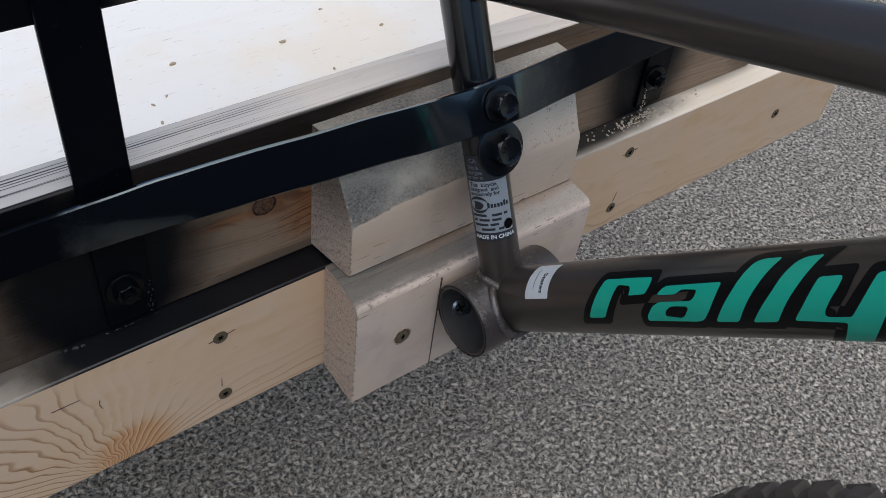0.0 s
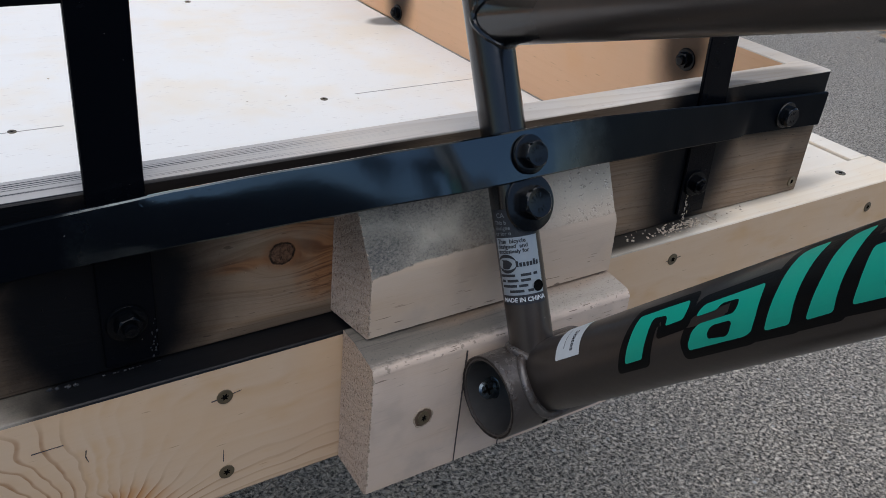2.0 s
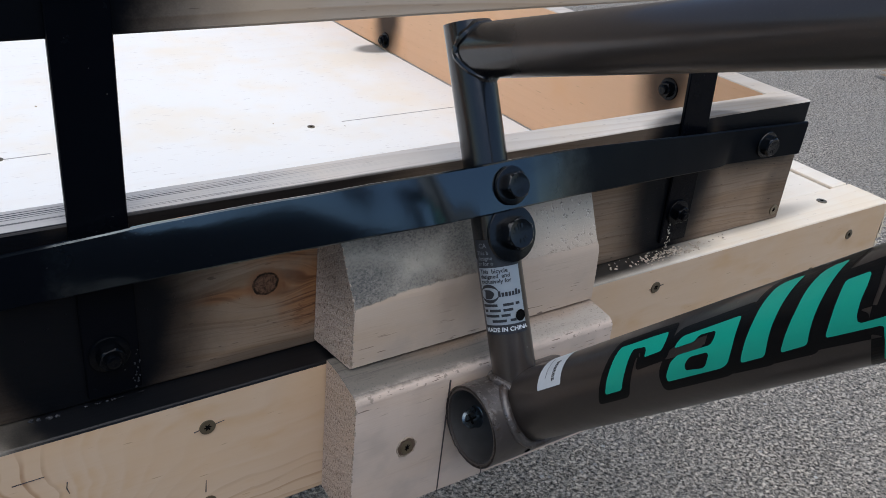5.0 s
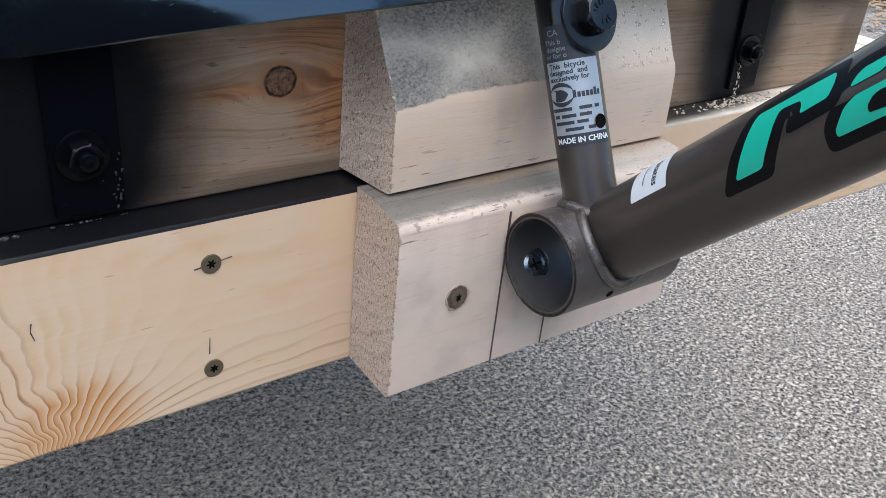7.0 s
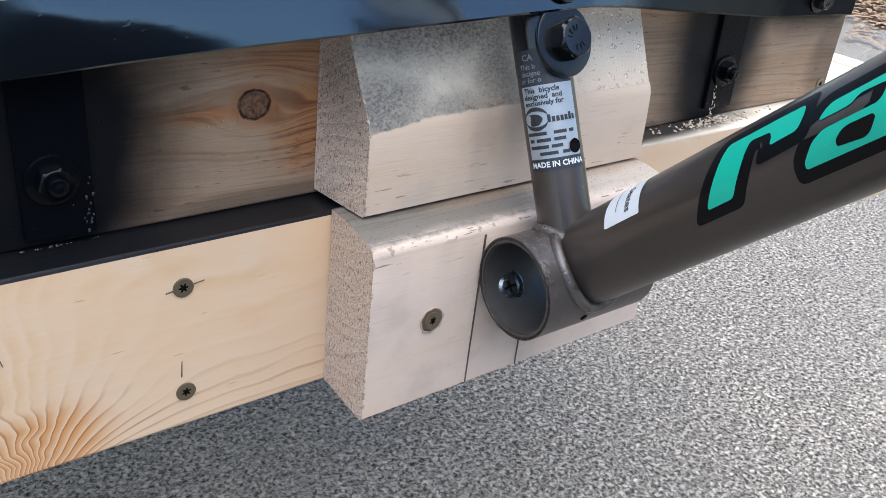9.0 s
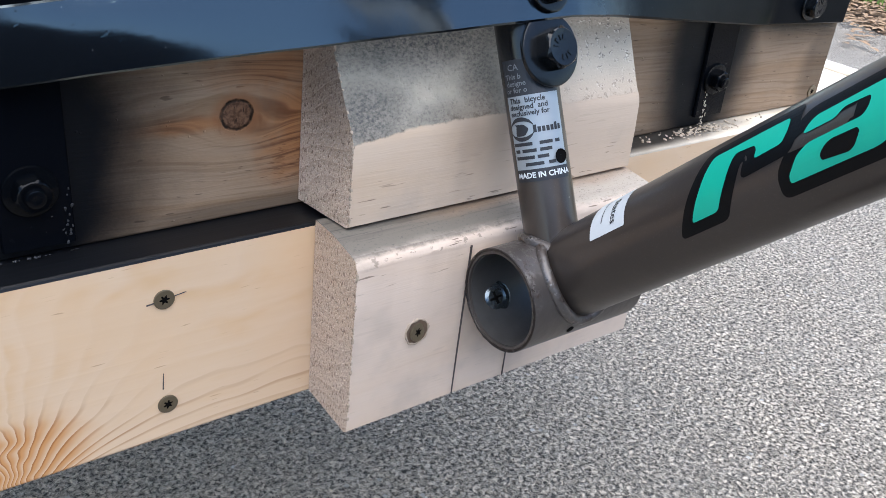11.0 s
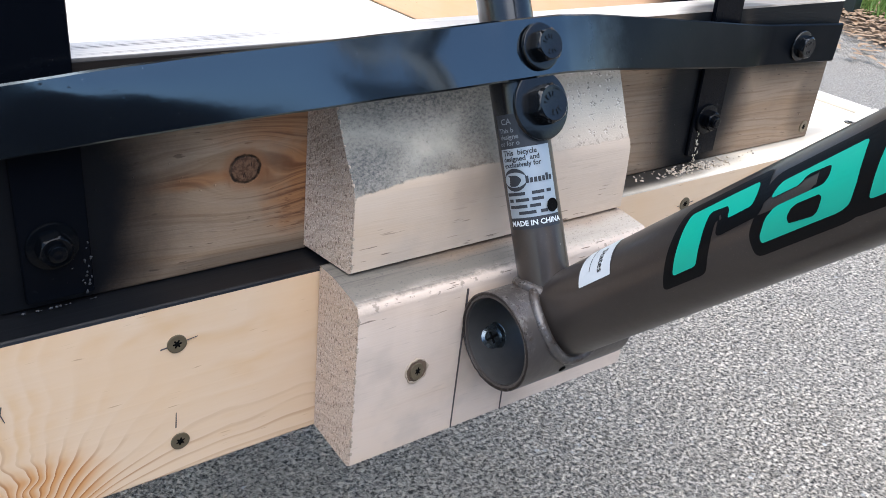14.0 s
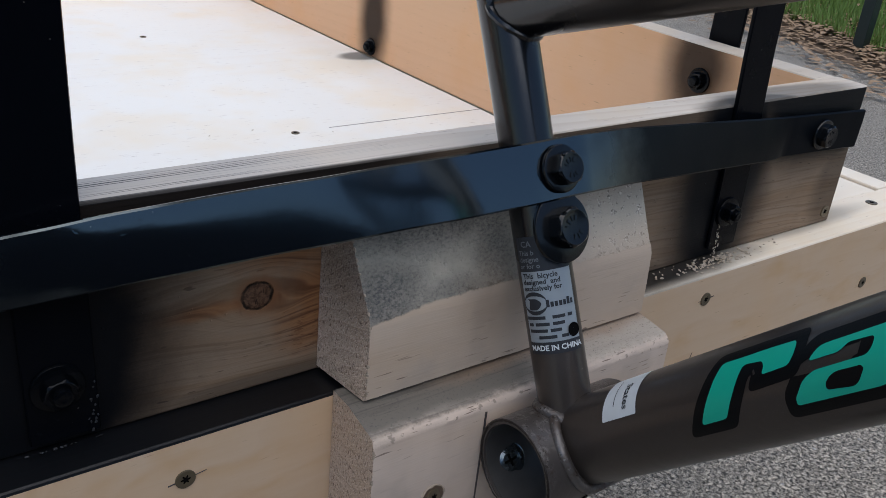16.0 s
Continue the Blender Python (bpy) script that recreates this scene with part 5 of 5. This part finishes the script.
for words, size, x, y in (("This  bicycle", 0.0040, -0.0034, 0.0108), ("designed  and", 0.0039, -0.0030, 0.0074), ("exclusively for", 0.0038, -0.0028, 0.0040)):
    part("lettering", on_seat(text_sheet(words, size, 0.0004, (x, y), 0.00010)), LABEL_DARK, seat_tube, "dark lettering")


def crescent(flip):
    """A thin curved sliver, thick in the middle."""
    a = [math.pi * (0.08 + 0.84 * i / 16) for i in range(17)]
    pts = [(0.0072 * math.cos(t), 0.0064 * math.sin(t)) for t in a] + [(0.0072 * math.cos(t), 0.0042 * math.sin(t)) for t in reversed(a)]
    return [(-0.0083 + flip * x, -0.0042 + flip * y) for x, y in pts]


dee = smooth_outline([(-0.0122, -0.0078), (-0.0112, -0.0024), (-0.0128, -0.0016), (-0.0068, -0.0016), (-0.0038, -0.0042), (-0.0066, -0.0078)], 0.0016)
for shape in (crescent(1), crescent(-1), dee):
    part("emblem", on_seat(sheet([shape], 0.0004)), LABEL_DARK, seat_tube, "dark emblem")
for k in range(7):
    part("emblem_bar", on_seat(bar(-0.0010 + 0.0023 * k, -0.0052 + (0.0006 if k in (0, 5) else 0.0), 0.0017, 0.0040 if k in (0, 5) else 0.0028, 0.0004)), LABEL_DARK, seat_tube)
for k, row in enumerate((((-0.0090, 0.0115), (0.0040, 0.0070), (0.0105, 0.0030)), ((-0.0125, 0.0030), (-0.0055, 0.0080), (0.0035, 0.0065)), ((-0.0085, 0.0110), (0.0015, 0.0060), (0.0105, 0.0040)), ((-0.0035, 0.0100), (0.0060, 0.0040)))):
    for x, w in row:
        part("label_line", on_seat(bar(x, -0.0122 - 0.0036 * k, w, 0.0018, 0.0004)), LABEL_DARK, seat_tube)
HOLE_N = Vector((0.02, -0.92, 0.38)).normalized()
# shallow black disc painted for the dark inside of the hole
part("bolt_hole", lathe([(0, 0.0003), (0.0030, 0.0005), (0.0036, 0.0008), (0.0039, 0.0004)], 28), RECESS_SHADE, seat_tube, place=facing(SEAT_A + SEAT_U * 0.0025 + HOLE_N * SEAT_R, HOLE_N))

def splinters(a, b, count, seed, out, size=0.0007, spread=0.0):
    """Torn fibres along a sawn edge from a to b, leaning out of it."""
    rnd = random.Random(seed)
    a, b, out = Vector(a), Vector(b), Vector(out).normalized()
    bm = bmesh.new()
    run = (b - a).normalized()
    for _ in range(count):
        p = a.lerp(b, rnd.random())
        s = size * rnd.uniform(0.4, 1.5)
        p += Vector((rnd.gauss(0, 1), 0, rnd.gauss(0, 1))) * spread
        q = bmesh.ops.create_icosphere(bm, subdivisions=1, radius=s, matrix=Matrix.Translation(p + out * rnd.uniform(-0.3, 0.5) * s))
        for v in q["verts"]:
            v.co += noise.noise_vector(v.co * 800) * s * 0.8 + run * (v.co - p).dot(run) * rnd.uniform(0.0, 1.0)
            if spread:
                v.co.y = p.y + (v.co.y - p.y) * 0.35
    return bm


# ---- crumbs on the ledge ----
def crumbs():
    rnd = random.Random(4)
    bm = bmesh.new()
    for i in range(190):
        t = rnd.gauss(0.0, 1.0)
        x, y = 0.345 + 0.020 * t, 0.0135 + 0.004 * rnd.gauss(0, 1)
        if i > 150:
            x, y = rnd.uniform(0.27, 0.44), rnd.uniform(0.012, 0.022)
        y = min(0.0225, max(0.003, y))
        s = rnd.uniform(0.0004, 0.0014)
        M = Matrix.Translation((x, y, 0.4001 + s * 0.45 + (0.002 * rnd.random() if abs(t) < 0.5 else 0))) @ pose(0, 0, 0, rnd.uniform(-20, 20), rnd.uniform(-20, 20), rnd.uniform(0, 180))
        q = bmesh.ops.create_icosphere(bm, subdivisions=1, radius=s, matrix=M @ Matrix.Diagonal((1.3, 0.8, 0.6, 1)))
        for v in q["verts"]:
            v.co += noise.noise_vector(v.co * 900) * s * 0.35
    return bm


tagged(part("wood_dust", splinters((0.349, 0.0203, 0.404), (0.3475, 0.0203, 0.428), 26, 31, (0, -1, 0), 0.0006, 0.0012), CRUMB, cart), "pale wood dust stuck to the foot of the black strap", kind="stuff")
tagged(part("wood_crumbs", crumbs(), CRUMB), "pale wood crumbs scattered on the beam's ledge", "crumbs", kind="stuff")


def floor_chips():
    rnd = random.Random(12)
    bm = bmesh.new()
    spots = [(-0.012, 0.280), (-0.016, 0.252), (0.031, 0.332), (0.211, 0.357), (0.252, 0.301), (0.143, 0.319), (0.164, 0.254), (0.004, 0.287)]
    spots += [(rnd.uniform(-0.15, 0.45), rnd.uniform(0.12, 0.70)) for _ in range(9)]
    for k, (x, y) in enumerate(spots):
        s = rnd.uniform(0.0016, 0.0030) if k < 8 else rnd.uniform(0.0006, 0.0014)
        M = Matrix.Translation((x, y, 0.3682 + s * 0.3)) @ pose(0, 0, 0, 0, 0, rnd.uniform(0, 180)) @ Matrix.Diagonal((1.5, 0.7, 0.5, 1))
        q = bmesh.ops.create_icosphere(bm, subdivisions=1, radius=s, matrix=M)
        for v in q["verts"]:
            v.co += noise.noise_vector(v.co * 700) * s * 0.4
    return bm


tagged(part("wood_chips", floor_chips(), CHIP), "small dull wood chips lying on the plywood floor", "chips", kind="stuff")


tagged(part("splinters", splinters((-0.0048, -0.0462, 0.292), (-0.0048, -0.0460, 0.394), 34, 1, (-1, -1, 0)), TORN, lower_block), "torn pale fibres along the sawn edge", kind="stuff")
tagged(part("splinters", splinters((0.0052, -0.0202, 0.405), (0.0050, -0.0195, 0.452), 18, 3, (-1, -1, 0)), TORN, upper_block), "torn pale fibres along the sawn edge", kind="stuff")
tagged(part("splinters", splinters((0.0048, -0.0180, 0.456), (0.0020, 0.0040, 0.506), 22, 4, (-1, -1, 0)), TORN, upper_block), "torn pale fibres along the sawn edge", kind="stuff")

def fray(count, seed):
    """Thin torn fibres standing out of the beam's sawn end, thickest along its front edge."""
    rnd = random.Random(seed)
    verts, faces = [], []
    for k in range(count):
        y = abs(rnd.gauss(0, 0.004)) if k % 3 else rnd.uniform(0.002, 0.048)
        z, r, L = rnd.uniform(0.2895, 0.3985), rnd.uniform(0.0006, 0.0016), rnd.uniform(0.002, 0.0075)
        tip = Vector((1, rnd.uniform(-0.7, 0.3), rnd.uniform(-0.5, 0.5))).normalized() * L
        i = len(verts)
        verts += [(BEAM_X - 0.0005, y + r * 0.6, z - r), (BEAM_X - 0.0005, y - r * 0.6, z - r), (BEAM_X - 0.0005, y - r * 0.3, z + r), (BEAM_X - 0.0005 + tip.x, y + tip.y, z + tip.z)]
        faces += [(i, i + 1, i + 3), (i + 1, i + 2, i + 3), (i + 2, i, i + 3), (i, i + 2, i + 1)]
    me = bpy.data.meshes.new("splinters")
    me.from_pydata(verts, [], faces)
    return me


tagged(part("splinters", fray(620, 6), None, beam), "frayed pale fibres on the sawn beam end", kind="stuff").data.materials.append(BEAM_FRAY)
tagged(part("paint_flakes", splinters((-0.1250, 0.0204, 0.408), (-0.1232, 0.0204, 0.433), 16, 21, (0, -1, 0), 0.0005, 0.0016), FLAKE, cart), "pale scuffs where paint flaked off the strap's foot", kind="stuff")
tagged(part("paint_flakes", splinters((-0.158, 0.0200, 0.4012), (-0.120, 0.0205, 0.4012), 16, 22, (0, -1, 1), 0.0005), FLAKE, cart), "pale paint crumbs along the foot of the wall", kind="stuff")
tagged(part("paint_flakes", splinters((-0.188, 0.0215, 0.4007), (-0.172, 0.0190, 0.4007), 8, 23, (0, -1, 1), 0.0009), FLAKE, cart), "pale paint crumbs on the ledge", kind="stuff")

# ---- verge and fence post ----
def verge_edge(y):
    return 3.97 + 0.30 * (y - 2.05) + 0.05 * math.sin(y * 3.1)


def verge():
    bm = bmesh.new()
    rows = []
    for i in range(44):
        y = -1.0 + i * 0.35
        e = verge_edge(y)
        rows.append([bm.verts.new((e + d + 0.05 * noise.noise(Vector((d * 3, y * 3, 0))), y, GROUND + h + 0.015 * noise.noise(Vector((d * 4, y * 4, 1))) * (d > 0))) for d, h in ((0, 0.002), (0.15, 0.02), (0.5, 0.05), (1.5, 0.08), (3.2, 0.1))])
    for a, b in zip(rows, rows[1:]):
        for k in range(4):
            bm.faces.new((a[k], a[k + 1], b[k + 1], b[k]))
    return bm


def scatter(count, seed, maker):
    rnd = random.Random(seed)
    verts, faces = [], []
    for _ in range(count):
        maker(rnd, verts, faces)
    me = bpy.data.meshes.new("stuff")
    me.from_pydata(verts, [], faces)
    return me


def blade(rnd, verts, faces):
    y = rnd.uniform(-0.9, 9.0)
    d = 0.26 + abs(rnd.gauss(0, 1)) * 1.1
    x = verge_edge(y) + d
    h, a = rnd.uniform(0.06, 0.155) * min(1, 0.4 + d), rnd.uniform(0, math.pi)
    w, dx, dy = 0.005, rnd.uniform(-0.04, 0.04), rnd.uniform(-0.04, 0.04)
    z, c, s, i = GROUND + 0.03 + 0.04 * min(1, d), math.cos(a), math.sin(a), len(verts)
    verts += [(x - w * c, y - w * s, z), (x + w * c, y + w * s, z), (x + w * 0.7 * c + dx * 0.5, y + w * 0.7 * s + dy * 0.5, z + h * 0.6), (x + dx, y + dy, z + h), (x - w * 0.7 * c + dx * 0.5, y - w * 0.7 * s + dy * 0.5, z + h * 0.6)]
    faces.append((i, i + 1, i + 2, i + 3, i + 4))


def dead_leaf(rnd, verts, faces):
    y = rnd.uniform(-0.9, 9.0)
    d = rnd.gauss(0.34, 0.27)
    x, z = verge_edge(y) + d, GROUND + 0.012 + max(0, d) * 0.12 + rnd.uniform(0, 0.02)
    L, a, t, i = rnd.uniform(0.012, 0.034), rnd.uniform(0, 6.28), rnd.uniform(-0.5, 0.5), len(verts)
    for u, v in ((-1, 0), (-0.3, 0.45), (0.5, 0.4), (1, 0), (0.5, -0.4), (-0.3, -0.45)):
        verts.append((x + L * (u * math.cos(a) - v * math.sin(a)), y + L * (u * math.sin(a) + v * math.cos(a)), z + L * (0.4 * t * u + 0.35 * abs(v))))
    faces.append(tuple(range(i, i + 6)))


tagged(part("verge", verge(), SOIL), "low soil verge along the asphalt", "verge", kind="structure")
tagged(part("grass", scatter(42000, 7, blade), None), "short green grass on the verge", "grass", kind="stuff").data.materials.append(GRASS)
tagged(part("leaf_litter", scatter(15000, 8, dead_leaf), None), "brown dead leaves along the grass edge", "leaves", kind="stuff").data.materials.append(LEAF)
fence = thing("fence_post", (4.18, 2.02, GROUND), "dark green metal post at the grass edge", "post")
part("post", board(4.150, 4.210, 1.990, 2.050, GROUND, 1.2, 0.004), POST_PAINT, fence)
part("base_plate", board(4.11, 4.25, 1.95, 2.09, GROUND, GROUND + 0.014, 0.002), POST_PAINT, fence)
